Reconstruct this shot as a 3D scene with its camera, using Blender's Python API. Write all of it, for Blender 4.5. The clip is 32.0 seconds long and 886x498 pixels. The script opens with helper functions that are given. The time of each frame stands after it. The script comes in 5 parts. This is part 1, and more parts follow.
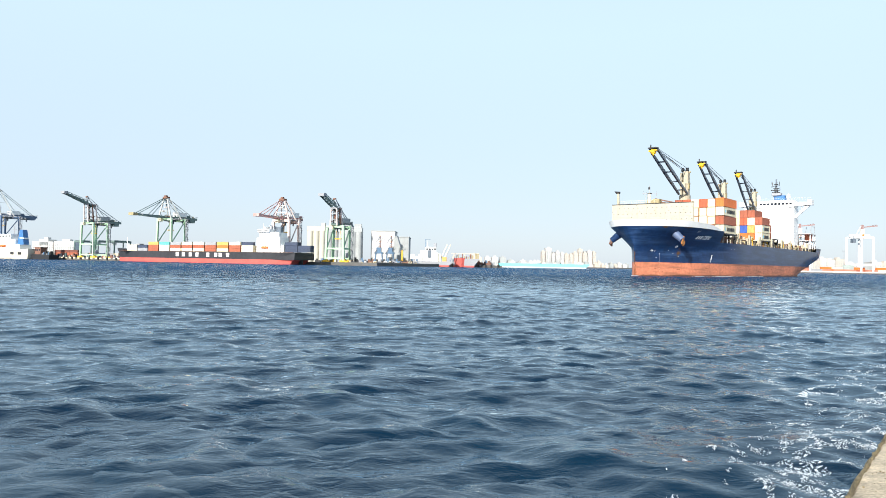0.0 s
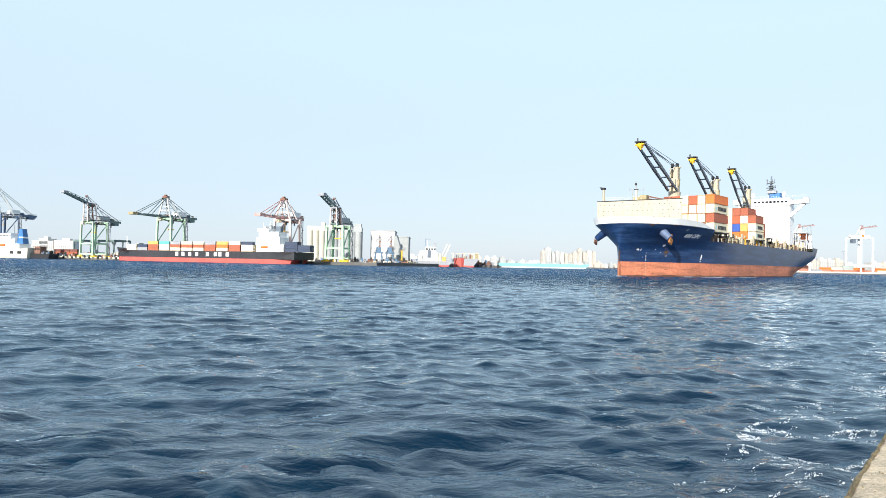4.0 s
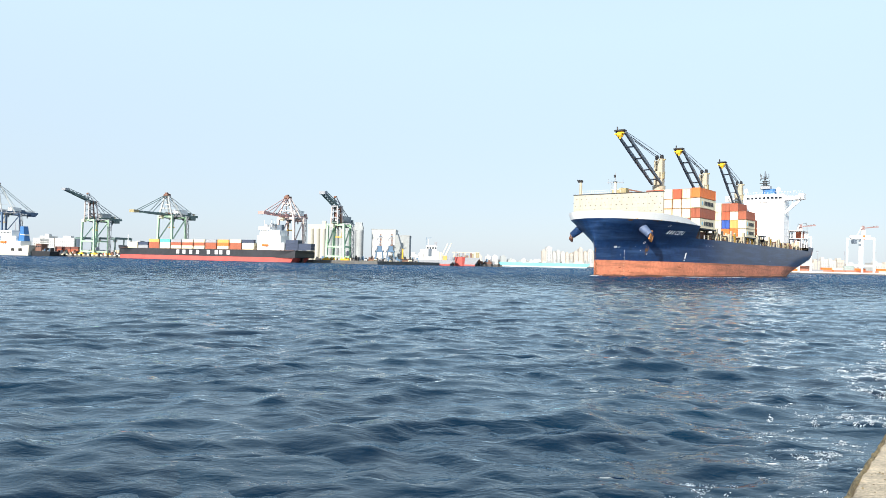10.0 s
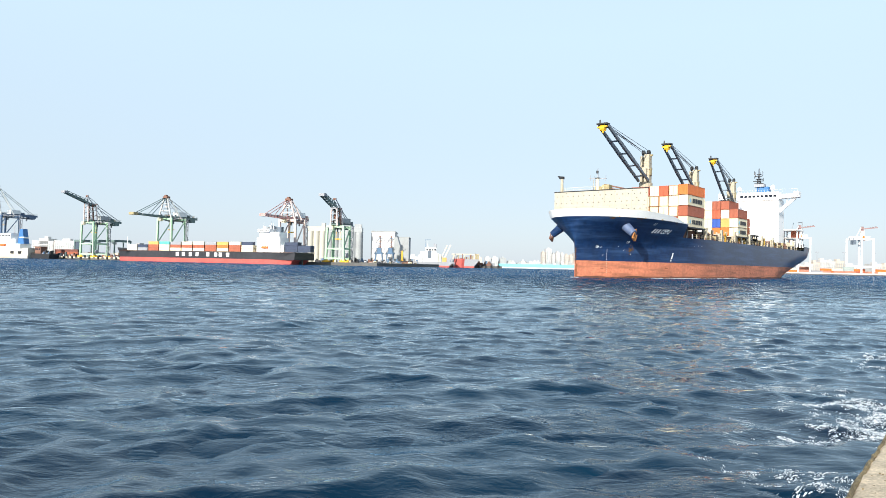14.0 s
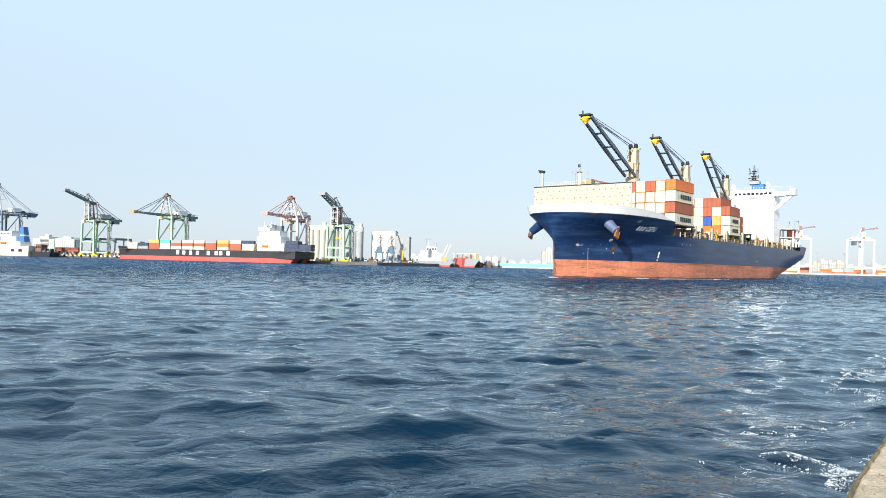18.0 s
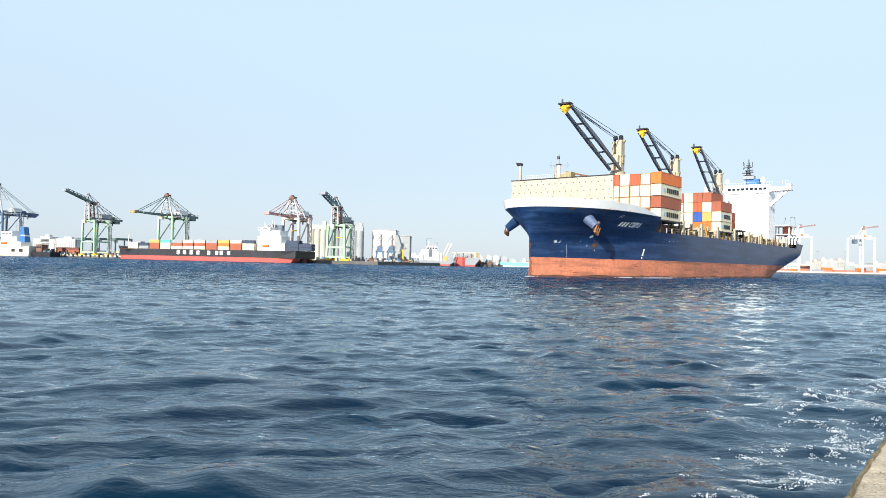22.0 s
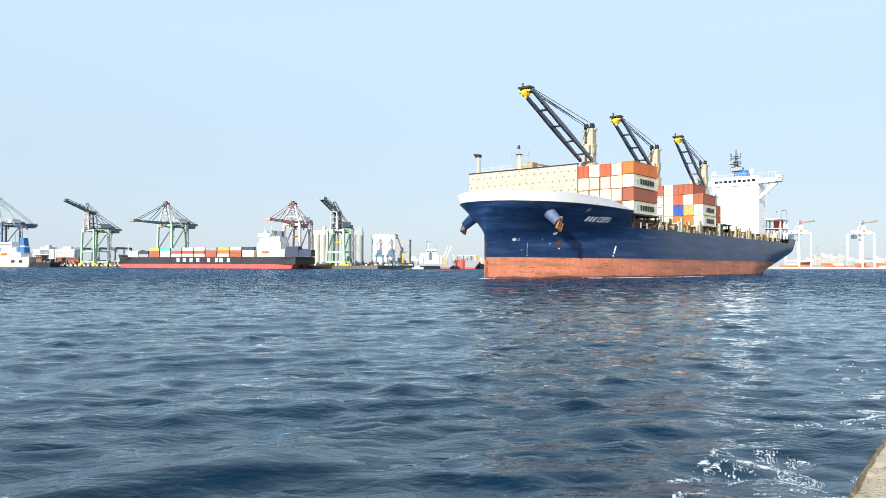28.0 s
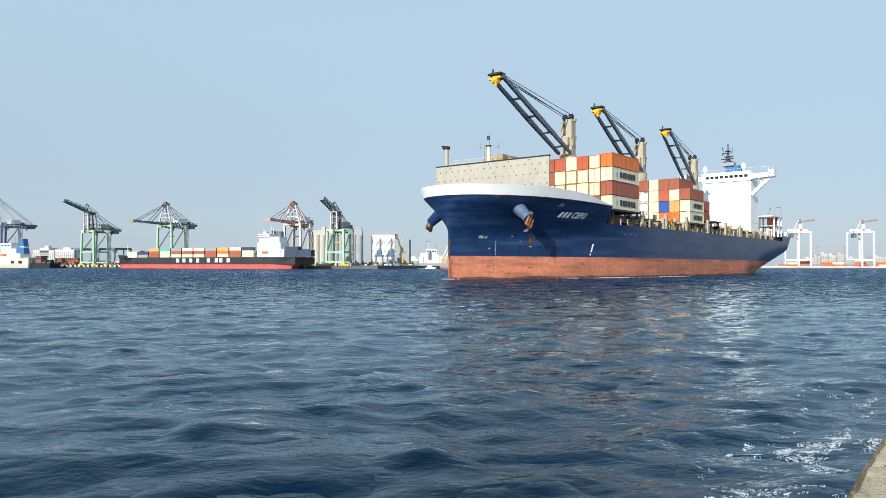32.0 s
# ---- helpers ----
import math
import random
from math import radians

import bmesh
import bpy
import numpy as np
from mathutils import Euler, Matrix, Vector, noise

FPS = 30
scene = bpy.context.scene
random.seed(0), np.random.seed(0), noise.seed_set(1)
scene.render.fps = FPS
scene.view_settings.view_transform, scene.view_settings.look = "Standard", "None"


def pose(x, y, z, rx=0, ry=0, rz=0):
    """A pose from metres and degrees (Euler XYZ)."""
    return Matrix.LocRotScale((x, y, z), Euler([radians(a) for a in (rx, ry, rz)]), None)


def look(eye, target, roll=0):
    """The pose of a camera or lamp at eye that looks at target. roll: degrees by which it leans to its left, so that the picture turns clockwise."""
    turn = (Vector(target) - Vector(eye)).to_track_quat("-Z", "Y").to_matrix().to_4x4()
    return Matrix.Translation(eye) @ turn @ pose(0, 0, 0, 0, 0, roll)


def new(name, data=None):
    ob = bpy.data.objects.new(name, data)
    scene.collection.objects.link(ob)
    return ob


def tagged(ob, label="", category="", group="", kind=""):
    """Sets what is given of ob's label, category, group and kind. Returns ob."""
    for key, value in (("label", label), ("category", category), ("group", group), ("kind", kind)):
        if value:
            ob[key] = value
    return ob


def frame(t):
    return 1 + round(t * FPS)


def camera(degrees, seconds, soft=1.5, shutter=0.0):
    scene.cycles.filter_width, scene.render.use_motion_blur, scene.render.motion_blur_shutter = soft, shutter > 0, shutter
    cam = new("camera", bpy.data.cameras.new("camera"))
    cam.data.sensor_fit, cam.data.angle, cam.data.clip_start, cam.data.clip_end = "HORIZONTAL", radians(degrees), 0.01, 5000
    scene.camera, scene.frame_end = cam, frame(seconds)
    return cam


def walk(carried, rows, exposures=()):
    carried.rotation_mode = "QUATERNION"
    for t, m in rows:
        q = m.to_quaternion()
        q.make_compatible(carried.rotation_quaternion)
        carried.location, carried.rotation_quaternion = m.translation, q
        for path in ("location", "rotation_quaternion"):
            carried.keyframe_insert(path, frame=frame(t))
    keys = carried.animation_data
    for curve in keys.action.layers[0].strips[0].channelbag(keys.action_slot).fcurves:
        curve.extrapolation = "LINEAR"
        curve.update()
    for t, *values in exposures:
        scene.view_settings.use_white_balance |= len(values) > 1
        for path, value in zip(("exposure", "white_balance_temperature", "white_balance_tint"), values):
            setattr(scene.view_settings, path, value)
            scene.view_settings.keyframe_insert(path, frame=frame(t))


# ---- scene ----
EXPOSURES = [(0, 0.84, 6500, 10), (9, 0.82, 6500, 10), (19, 0.77, 6500, 10), (25, 0.76, 6480, 10), (28, 0.72, 6420, 10), (30, 0.36, 6280, 9), (32, 0.34, 6200, 8)]

# camera, held by hand on the quay
EYE = Vector((0.0, 0.0, 2.22))
CAM_ROWS = [
    (0, -0.035, 1.224, 1.048), (0.5, 0.013, 1.245, 1.246), (1, 0.007, 1.247, 1.116), (1.5, 0.004, 0.983, 1.351),
    (2, -0.074, 1.077, 0.952), (2.5, -0.030, 1.286, 0.711), (3, -0.019, 1.412, 0.477), (3.5, -0.025, 1.354, 0.846),
    (5.5, -0.085, 0.851, 1.351), (6, -0.077, 0.868, 1.212), (6.5, -0.051, 0.893, 1.282), (7, -0.047, 0.920, 1.218),
    (7.5, -0.053, 0.985, 1.346), (8, -0.022, 1.053, 1.350), (8.5, 0.009, 1.096, 1.287), (9, -0.018, 1.149, 1.289),
    (9.5, 0.010, 1.164, 1.286), (10, 0.006, 1.120, 1.353), (10.5, 0.054, 1.146, 1.291), (11, 0.017, 1.166, 1.158),
    (11.5, 0.011, 1.231, 1.285), (12, -0.017, 1.276, 1.217), (12.5, -0.043, 1.276, 1.212), (13, -0.043, 1.328, 1.221),
    (13.5, 0.011, 1.301, 1.287), (14, -0.029, 1.260, 1.218), (14.5, 0.007, 1.257, 1.356), (16.5, 0.024, 1.214, 1.292),
    (17, 0.007, 1.188, 1.351), (17.5, 0.027, 1.187, 1.491), (18, 0.003, 1.214, 1.422), (18.5, 0.011, 1.231, 1.285),
    (19, 0.007, 1.188, 1.351), (19.5, 0.006, 1.120, 1.353), (20, -0.001, 1.118, 1.483), (20.5, 0.003, 1.161, 1.415),
    (21, 0.010, 1.164, 1.286), (21.5, 0.006, 1.120, 1.353), (22, 0.038, 1.147, 1.294), (22.5, 0.010, 1.164, 1.286),
    (23, 0.011, 1.108, 1.251), (23.5, 0.018, 1.058, 1.115), (24, 0.005, 1.053, 1.355), (24.5, 0.011, 1.040, 1.246),
    (25, 0.011, 1.040, 1.246), (25.5, -0.011, 1.054, 1.358), (27.5, 0.006, 1.380, 0.211), (28, 0.022, 1.379, 0.210),
    (28.5, 0.009, 1.356, 0.145), (29, 0.006, 1.313, 0.211), (29.5, 0.010, 1.271, 0.145), (30, -0.005, 1.227, 0.208),
    (30.5, 0.009, 1.339, 0.149), (31, 0.058, 1.383, 0.081), (31.5, 0.009, 1.408, 0.145), (32, 0.000, 1.367, 0.080),
]


def aim(yaw, pitch, roll):
    y, p = radians(yaw), radians(pitch)
    ahead = Vector((-math.sin(y) * math.cos(p), math.cos(y) * math.cos(p), math.sin(p)))
    return look(EYE, EYE + ahead, roll)


cam = camera(62.90, 32.0, soft=0.75)
walk(cam, [(t, aim(a, b, c)) for t, a, b, c in CAM_ROWS], EXPOSURES)

# world and sun
SUN_ELEV, SUN_AZ = 23.0, 209.0
world = bpy.data.worlds.new("world")
scene.world = world
world.use_nodes = True
wn = world.node_tree.nodes
sky = wn.new("ShaderNodeTexSky")
sky.sky_type = "NISHITA"
sky.sun_disc = False
sky.sun_elevation, sky.sun_rotation = radians(SUN_ELEV), radians(SUN_AZ)
sky.air_density, sky.dust_density, sky.ozone_density = 1.0, 0.6, 1.0
wn["Background"].inputs["Strength"].default_value = 0.13
haze = wn.new("ShaderNodeMix")        # an even veil of haze over the clear sky
haze.data_type = "RGBA"
up, thin, high = wn.new("ShaderNodeTexCoord"), wn.new("ShaderNodeMapRange"), wn.new("ShaderNodeSeparateXYZ")
thin.interpolation_type = "SMOOTHSTEP"        # the haze thins out towards the zenith
for name, value in (("From Min", 0.32), ("From Max", 0.95), ("To Min", 0.88), ("To Max", 0.0)):
    thin.inputs[name].default_value = value
world.node_tree.links.new(up.outputs["Generated"], high.inputs[0])
world.node_tree.links.new(high.outputs["Z"], thin.inputs["Value"])
world.node_tree.links.new(thin.outputs[0], haze.inputs["Factor"])
tint, rise = wn.new("ShaderNodeMix"), wn.new("ShaderNodeMapRange")        # whiter at the horizon
tint.data_type = "RGBA"
tint.inputs["A"].default_value, tint.inputs["B"].default_value = (2.74, 3.20, 3.76, 1), (3.12, 3.97, 4.62, 1)
rise.inputs["From Min"].default_value, rise.inputs["From Max"].default_value = 0.0, 0.30
world.node_tree.links.new(high.outputs["Z"], rise.inputs["Value"])
world.node_tree.links.new(rise.outputs[0], tint.inputs["Factor"])
world.node_tree.links.new(tint.outputs["Result"], haze.inputs["B"])
world.node_tree.links.new(sky.outputs["Color"], haze.inputs["A"])
world.node_tree.links.new(haze.outputs["Result"], wn["Background"].inputs["Color"])
sun = new("sun", bpy.data.lights.new("sun", "SUN"))
sun.data.energy, sun.data.angle, sun.data.color = 4.2, radians(0.6), (1.0, 0.95, 0.87)
_a, _e = radians(SUN_AZ), radians(SUN_ELEV)
sun_from = Vector((math.sin(_a) * math.cos(_e), math.cos(_a) * math.cos(_e), math.sin(_e)))
sun.matrix_world = look(sun_from * 200, (0, 0, 0))


# ---- mesh building ----
class Shape:
    """Vertices and faces gathered for one mesh."""

    def __init__(self):
        self.v, self.f = [], []

    def quad_prism(self, a, b):
        """A closed prism between two rings of the same number of corners."""
        n, k = len(self.v), len(a)
        self.v += [tuple(p) for p in a] + [tuple(p) for p in b]
        self.f += [(n + i, n + (i + 1) % k, n + k + (i + 1) % k, n + k + i) for i in range(k)]
        self.f += [tuple(n + i for i in reversed(range(k))), tuple(n + k + i for i in range(k))]
        return self

    def box(self, x0, y0, z0, x1, y1, z1, c=0.0):
        if c:
            r = [(x0 + c, y0), (x1 - c, y0), (x1, y0 + c), (x1, y1 - c), (x1 - c, y1), (x0 + c, y1), (x0, y1 - c), (x0, y0 + c)]
        else:
            r = [(x0, y0), (x1, y0), (x1, y1), (x0, y1)]
        return self.quad_prism([(x, y, z0) for x, y in r], [(x, y, z1) for x, y in r])

    def beam(self, p, q, w, h=None, w2=None, h2=None):
        p, q = Vector(p), Vector(q)
        h = w if h is None else h
        w2, h2 = w if w2 is None else w2, h if h2 is None else h2
        d = (q - p).normalized()
        side = d.cross(Vector((0, 0, 1)))
        side = side.normalized() if side.length > 1e-3 else Vector((1, 0, 0))
        up = side.cross(d)
        ring = lambda o, a, b: [o + side * a / 2 * i + up * b / 2 * j for i, j in ((-1, -1), (1, -1), (1, 1), (-1, 1))]
        return self.quad_prism(ring(p, w, h), ring(q, w2, h2))

    def tube(self, p, q, r, r2=None, n=10):
        p, q = Vector(p), Vector(q)
        r2 = r if r2 is None else r2
        d = (q - p).normalized()
        side = d.orthogonal().normalized()
        up = d.cross(side)
        ring = lambda o, a: [o + (side * math.cos(i * 2 * math.pi / n) + up * math.sin(i * 2 * math.pi / n)) * a for i in range(n)]
        return self.quad_prism(ring(p, r), ring(q, r2))

    def sheet(self, rows):
        """A grid of points, row by row."""
        n, k = len(self.v), len(rows[0])
        for r in rows:
            self.v += [tuple(p) for p in r]
        for i in range(len(rows) - 1):
            for j in range(k - 1):
                a = n + i * k + j
                self.f.append((a, a + 1, a + k + 1, a + k))
        return self

    def mesh(self, name, material, smooth=False):
        me = bpy.data.meshes.new(name)
        me.from_pydata(self.v, [], self.f)
        bm = bmesh.new()
        bm.from_mesh(me)
        bmesh.ops.recalc_face_normals(bm, faces=bm.faces)
        bm.to_mesh(me)
        bm.free()
        if material:
            me.materials.append(material)
        if smooth:
            me.polygons.foreach_set("use_smooth", [True] * len(me.polygons))
        return me


def part(name, shape, material, parent, label="", smooth=False):
    """One mesh object under a thing or a part."""
    ob = new(name, shape.mesh(name, material, smooth) if isinstance(shape, Shape) else shape)
    ob.parent = parent
    return tagged(ob, label) if label else ob


def thing(name, m, label, category, group="", kind=""):
    ob = new(name)
    ob.matrix_world = m
    return tagged(ob, label, category, group, kind)


def solid(name, shape, material, label, category, group="", kind="", m=None, smooth=False):
    ob = new(name, shape.mesh(name, material, smooth))
    if m is not None:
        ob.matrix_world = m
    return tagged(ob, label, category, group, kind)


# ---- materials ----
def material(name, colour, rough=0.6, metal=0.0, var=0.12, scale=0.6, streak=0.0, streak_colour=(0.16, 0.07, 0.03), bump=0.0, bump_scale=8.0, spec=0.5, rub_or_glint=0.0, rub_or_glint_colour=(0.1, 0.1, 0.1)):
    m = bpy.data.materials.new(name)
    m.use_nodes = True
    n, l = m.node_tree.nodes, m.node_tree.links
    b = n["Principled BSDF"]
    b.inputs["Roughness"].default_value, b.inputs["Metallic"].default_value = rough, metal
    b.inputs["Specular IOR Level"].default_value = spec
    tc = n.new("ShaderNodeTexCoord")
    big, fine = n.new("ShaderNodeTexNoise"), n.new("ShaderNodeTexNoise")
    big.inputs["Scale"].default_value, fine.inputs["Scale"].default_value = scale, scale * 9
    big.inputs["Detail"].default_value, fine.inputs["Detail"].default_value = 5, 4
    l.new(tc.outputs["Object"], big.inputs["Vector"])
    l.new(tc.outputs["Object"], fine.inputs["Vector"])
    add = n.new("ShaderNodeMath")
    add.operation = "ADD"
    l.new(big.outputs["Fac"], add.inputs[0])
    l.new(fine.outputs["Fac"], add.inputs[1])
    rng = n.new("ShaderNodeMapRange")
    rng.inputs["From Min"].default_value, rng.inputs["From Max"].default_value = 0.6, 1.4
    rng.inputs["To Min"].default_value, rng.inputs["To Max"].default_value = 1 - var * 1.6, 1 + var
    l.new(add.outputs[0], rng.inputs["Value"])
    mul = n.new("ShaderNodeVectorMath")
    mul.operation = "SCALE"
    mul.inputs[0].default_value = colour
    l.new(rng.outputs[0], mul.inputs["Scale"])
    out = mul.outputs[0]
    if streak:
        mp = n.new("ShaderNodeMapping")
        mp.inputs["Scale"].default_value = (1.0, 1.0, 0.08)
        sn = n.new("ShaderNodeTexNoise")
        sn.inputs["Scale"].default_value, sn.inputs["Detail"].default_value = scale * 2.2, 7
        l.new(tc.outputs["Object"], mp.inputs["Vector"])
        l.new(mp.outputs[0], sn.inputs["Vector"])
        sr = n.new("ShaderNodeMapRange")
        sr.inputs["From Min"].default_value, sr.inputs["From Max"].default_value = 0.56, 0.78
        sr.inputs["To Max"].default_value = streak
        l.new(sn.outputs["Fac"], sr.inputs["Value"])
        mix = n.new("ShaderNodeMix")
        mix.data_type = "RGBA"
        mix.inputs["B"].default_value = (*streak_colour, 1)
        l.new(sr.outputs[0], mix.inputs["Factor"])
        l.new(out, mix.inputs["A"])
        out = mix.outputs["Result"]
    if rub_or_glint:                # long level scrapes, such as fenders and tugs leave on a hull; pale ones imitate reflections
        mp, sn, sr, mix = n.new("ShaderNodeMapping"), n.new("ShaderNodeTexNoise"), n.new("ShaderNodeMapRange"), n.new("ShaderNodeMix")
        mp.inputs["Scale"].default_value = (0.07, 0.07, 0.9)
        sn.inputs["Scale"].default_value, sn.inputs["Detail"].default_value, sn.inputs["Roughness"].default_value = 1.0, 8, 0.62
        sr.inputs["From Min"].default_value, sr.inputs["From Max"].default_value, sr.inputs["To Max"].default_value = 0.46, 0.68, rub_or_glint
        mix.data_type = "RGBA"
        mix.inputs["B"].default_value = (*rub_or_glint_colour, 1)
        l.new(tc.outputs["Object"], mp.inputs["Vector"])
        l.new(mp.outputs[0], sn.inputs["Vector"])
        l.new(sn.outputs["Fac"], sr.inputs["Value"])
        l.new(sr.outputs[0], mix.inputs["Factor"])
        l.new(out, mix.inputs["A"])
        out = mix.outputs["Result"]
    l.new(out, b.inputs["Base Color"])
    if bump:
        bn, bt = n.new("ShaderNodeBump"), n.new("ShaderNodeTexNoise")
        bt.inputs["Scale"].default_value, bt.inputs["Detail"].default_value = bump_scale, 6
        bn.inputs["Strength"].default_value, bn.inputs["Distance"].default_value = 1.0, bump
        l.new(tc.outputs["Object"], bt.inputs["Vector"])
        l.new(bt.outputs["Fac"], bn.inputs["Height"])
        l.new(bn.outputs[0], b.inputs["Normal"])
    return m


def water_material():
    m = bpy.data.materials.new("sea_water")
    m.use_nodes = True
    n, l = m.node_tree.nodes, m.node_tree.links
    n.remove(n["Principled BSDF"])
    body, gloss, mixed, fres, cut = n.new("ShaderNodeBsdfDiffuse"), n.new("ShaderNodeBsdfGlossy"), n.new("ShaderNodeMixShader"), n.new("ShaderNodeFresnel"), n.new("ShaderNodeMath")
    gloss.inputs["Color"].default_value = (0.84, 0.94, 1.0, 1)
    fres.inputs["IOR"].default_value = 1.34
    cut.operation = "MULTIPLY"
    cut.inputs[1].default_value = 0.98       # crests hide part of the mirror behind them
    tc = n.new("ShaderNodeTexCoord")
    tone, rp = n.new("ShaderNodeTexNoise"), n.new("ShaderNodeValToRGB")
    tone.inputs["Scale"].default_value, tone.inputs["Detail"].default_value = 0.16, 4
    rp.color_ramp.elements[0].position, rp.color_ramp.elements[1].position = 0.35, 0.7
    rp.color_ramp.elements[0].color = (0.0008, 0.0100, 0.0245, 1)
    rp.color_ramp.elements[1].color = (0.0020, 0.0215, 0.043, 1)
    l.new(tc.outputs["Object"], tone.inputs["Vector"])
    l.new(tone.outputs["Fac"], rp.inputs["Fac"])
    away, chop = n.new("ShaderNodeVectorMath"), n.new("ShaderNodeMapRange")
    away.operation = "LENGTH"                # the open basin is choppier than the lee of the quay
    l.new(tc.outputs["Object"], away.inputs[0])
    chop.inputs["From Min"].default_value, chop.inputs["From Max"].default_value = 55.0, 170.0
    chop.inputs["To Min"].default_value, chop.inputs["To Max"].default_value = 0.0, 3.4
    l.new(away.outputs["Value"], chop.inputs["Value"])
    fuzz = n.new("ShaderNodeMapRange")        # far off, wavelets too small to tell apart blur the mirror
    fuzz.inputs["From Min"].default_value, fuzz.inputs["From Max"].default_value = 15.0, 120.0
    fuzz.inputs["To Min"].default_value, fuzz.inputs["To Max"].default_value = 0.03, 0.11
    l.new(away.outputs["Value"], fuzz.inputs["Value"])
    l.new(fuzz.outputs[0], gloss.inputs["Roughness"])
    far_tint, blue = n.new("ShaderNodeMapRange"), n.new("ShaderNodeMix")        # far body colour painted bluer, imitating high sky mirrored in steep wavelets
    far_tint.inputs["From Min"].default_value, far_tint.inputs["From Max"].default_value = 70.0, 220.0
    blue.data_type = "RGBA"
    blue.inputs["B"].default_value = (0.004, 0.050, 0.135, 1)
    l.new(away.outputs["Value"], far_tint.inputs["Value"])
    l.new(far_tint.outputs[0], blue.inputs["Factor"])
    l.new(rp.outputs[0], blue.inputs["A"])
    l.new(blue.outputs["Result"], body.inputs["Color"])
    gust, calm = n.new("ShaderNodeTexNoise"), n.new("ShaderNodeMapRange")        # ruffled and smooth patches
    gust.inputs["Scale"].default_value, gust.inputs["Detail"].default_value, gust.inputs["Distortion"].default_value = 0.28, 4, 0.8
    calm.inputs["From Min"].default_value, calm.inputs["From Max"].default_value = 0.36, 0.66
    calm.inputs["To Min"].default_value, calm.inputs["To Max"].default_value = 0.6, 1.4
    l.new(tc.outputs["Object"], gust.inputs["Vector"])
    l.new(gust.outputs["Fac"], calm.inputs["Value"])
    prev = None
    for scale, dist, squeeze, detail in ((0.5, None, 0.6, 4), (0.9, 0.05, 0.6, 3), (2.8, 0.034, 0.6, 4), (8.0, 0.0105, 0.6, 3)):
        mp, t, bp = n.new("ShaderNodeMapping"), n.new("ShaderNodeTexNoise"), n.new("ShaderNodeBump")
        mp.inputs["Rotation"].default_value = (0, 0, radians(-8))
        mp.inputs["Scale"].default_value = (squeeze, 1.0, 1.0)
        t.inputs["Scale"].default_value, t.inputs["Detail"].default_value, t.inputs["Distortion"].default_value = scale, detail, 0.5
        bp.inputs["Strength"].default_value = 1.0
        if dist and scale > 2:
            amount = n.new("ShaderNodeMath")
            amount.operation = "MULTIPLY"
            amount.inputs[1].default_value = dist
            l.new(calm.outputs[0], amount.inputs[0])
            l.new(amount.outputs[0], bp.inputs["Distance"])
        elif dist:
            bp.inputs["Distance"].default_value = dist
        else:
            l.new(chop.outputs[0], bp.inputs["Distance"])
        l.new(tc.outputs["Object"], mp.inputs["Vector"])
        l.new(mp.outputs[0], t.inputs["Vector"])
        l.new(t.outputs["Fac"], bp.inputs["Height"])
        if prev:
            l.new(prev.outputs[0], bp.inputs["Normal"])
        prev = bp
    for sock in (gloss.inputs["Normal"], fres.inputs["Normal"], body.inputs["Normal"]):
        l.new(prev.outputs[0], sock)
    l.new(fres.outputs[0], cut.inputs[0])
    l.new(cut.outputs[0], mixed.inputs["Fac"])
    l.new(body.outputs[0], mixed.inputs[1])
    l.new(gloss.outputs[0], mixed.inputs[2])
    l.new(mixed.outputs[0], n["Material Output"].inputs["Surface"])
    return m


M_WATER = water_material()
M_QUAY = material("weathered_concrete", (0.58, 0.475, 0.33), 0.9, var=0.42, scale=5.0, bump=0.008, bump_scale=55)
M_LIP = material("mossy_concrete_edge", (0.23, 0.18, 0.095), 0.95, var=0.5, scale=6.0, bump=0.02, bump_scale=30)
# pale scrape colour also puts water and sky reflections into the navy
M_NAVY = material("navy_hull_paint", (0.0075, 0.028, 0.088), 0.32, var=0.3, scale=0.12, streak=0.4, streak_colour=(0.022, 0.03, 0.05), spec=0.3, rub_or_glint=0.75, rub_or_glint_colour=(0.036, 0.08, 0.18))
M_BOOT = material("antifouling_red", (0.63, 0.215, 0.115), 0.75, var=0.24, scale=0.16, streak=0.35, streak_colour=(0.24, 0.10, 0.06), rub_or_glint=0.9, rub_or_glint_colour=(0.25, 0.10, 0.055))
M_WHITE = material("white_ship_paint", (0.80, 0.80, 0.78), 0.5, var=0.05, scale=0.4, streak=0.12, streak_colour=(0.4, 0.3, 0.2))
M_BREAK = material("weathered_grey_cream_steel", (0.44, 0.41, 0.335), 0.7, var=0.1, scale=0.5, streak=0.25)
M_LETTER = material("bright_white_lettering", (0.92, 0.92, 0.90), 0.5, var=0.03)
M_CREAM = material("cream_steel", (0.62, 0.58, 0.47), 0.6, var=0.08, scale=0.5, streak=0.18)
M_BEIGE = material("beige_mast_paint", (0.43, 0.38, 0.28), 0.55, var=0.12, scale=0.6, streak=0.3)
M_JIB = material("grey_crane_steel", (0.12, 0.15, 0.185), 0.5, var=0.15, scale=0.6)
M_BLACK = material("black_steel", (0.02, 0.02, 0.022), 0.55, var=0.2, scale=1.0)
M_YELLOW = material("safety_yellow", (0.75, 0.42, 0.02), 0.5, var=0.1, scale=1.0)
M_DECK = material("deck_brown", (0.20, 0.10, 0.07), 0.8, var=0.2, scale=0.5)
M_OCHRE = material("ochre_fittings", (0.36, 0.30, 0.16), 0.7, var=0.25, scale=1.0, streak=0.4)
M_GLASS = material("dark_window_glass", (0.015, 0.02, 0.03), 0.08, var=0.05)
M_BLUE = material("funnel_blue", (0.04, 0.15, 0.36), 0.5, var=0.1)
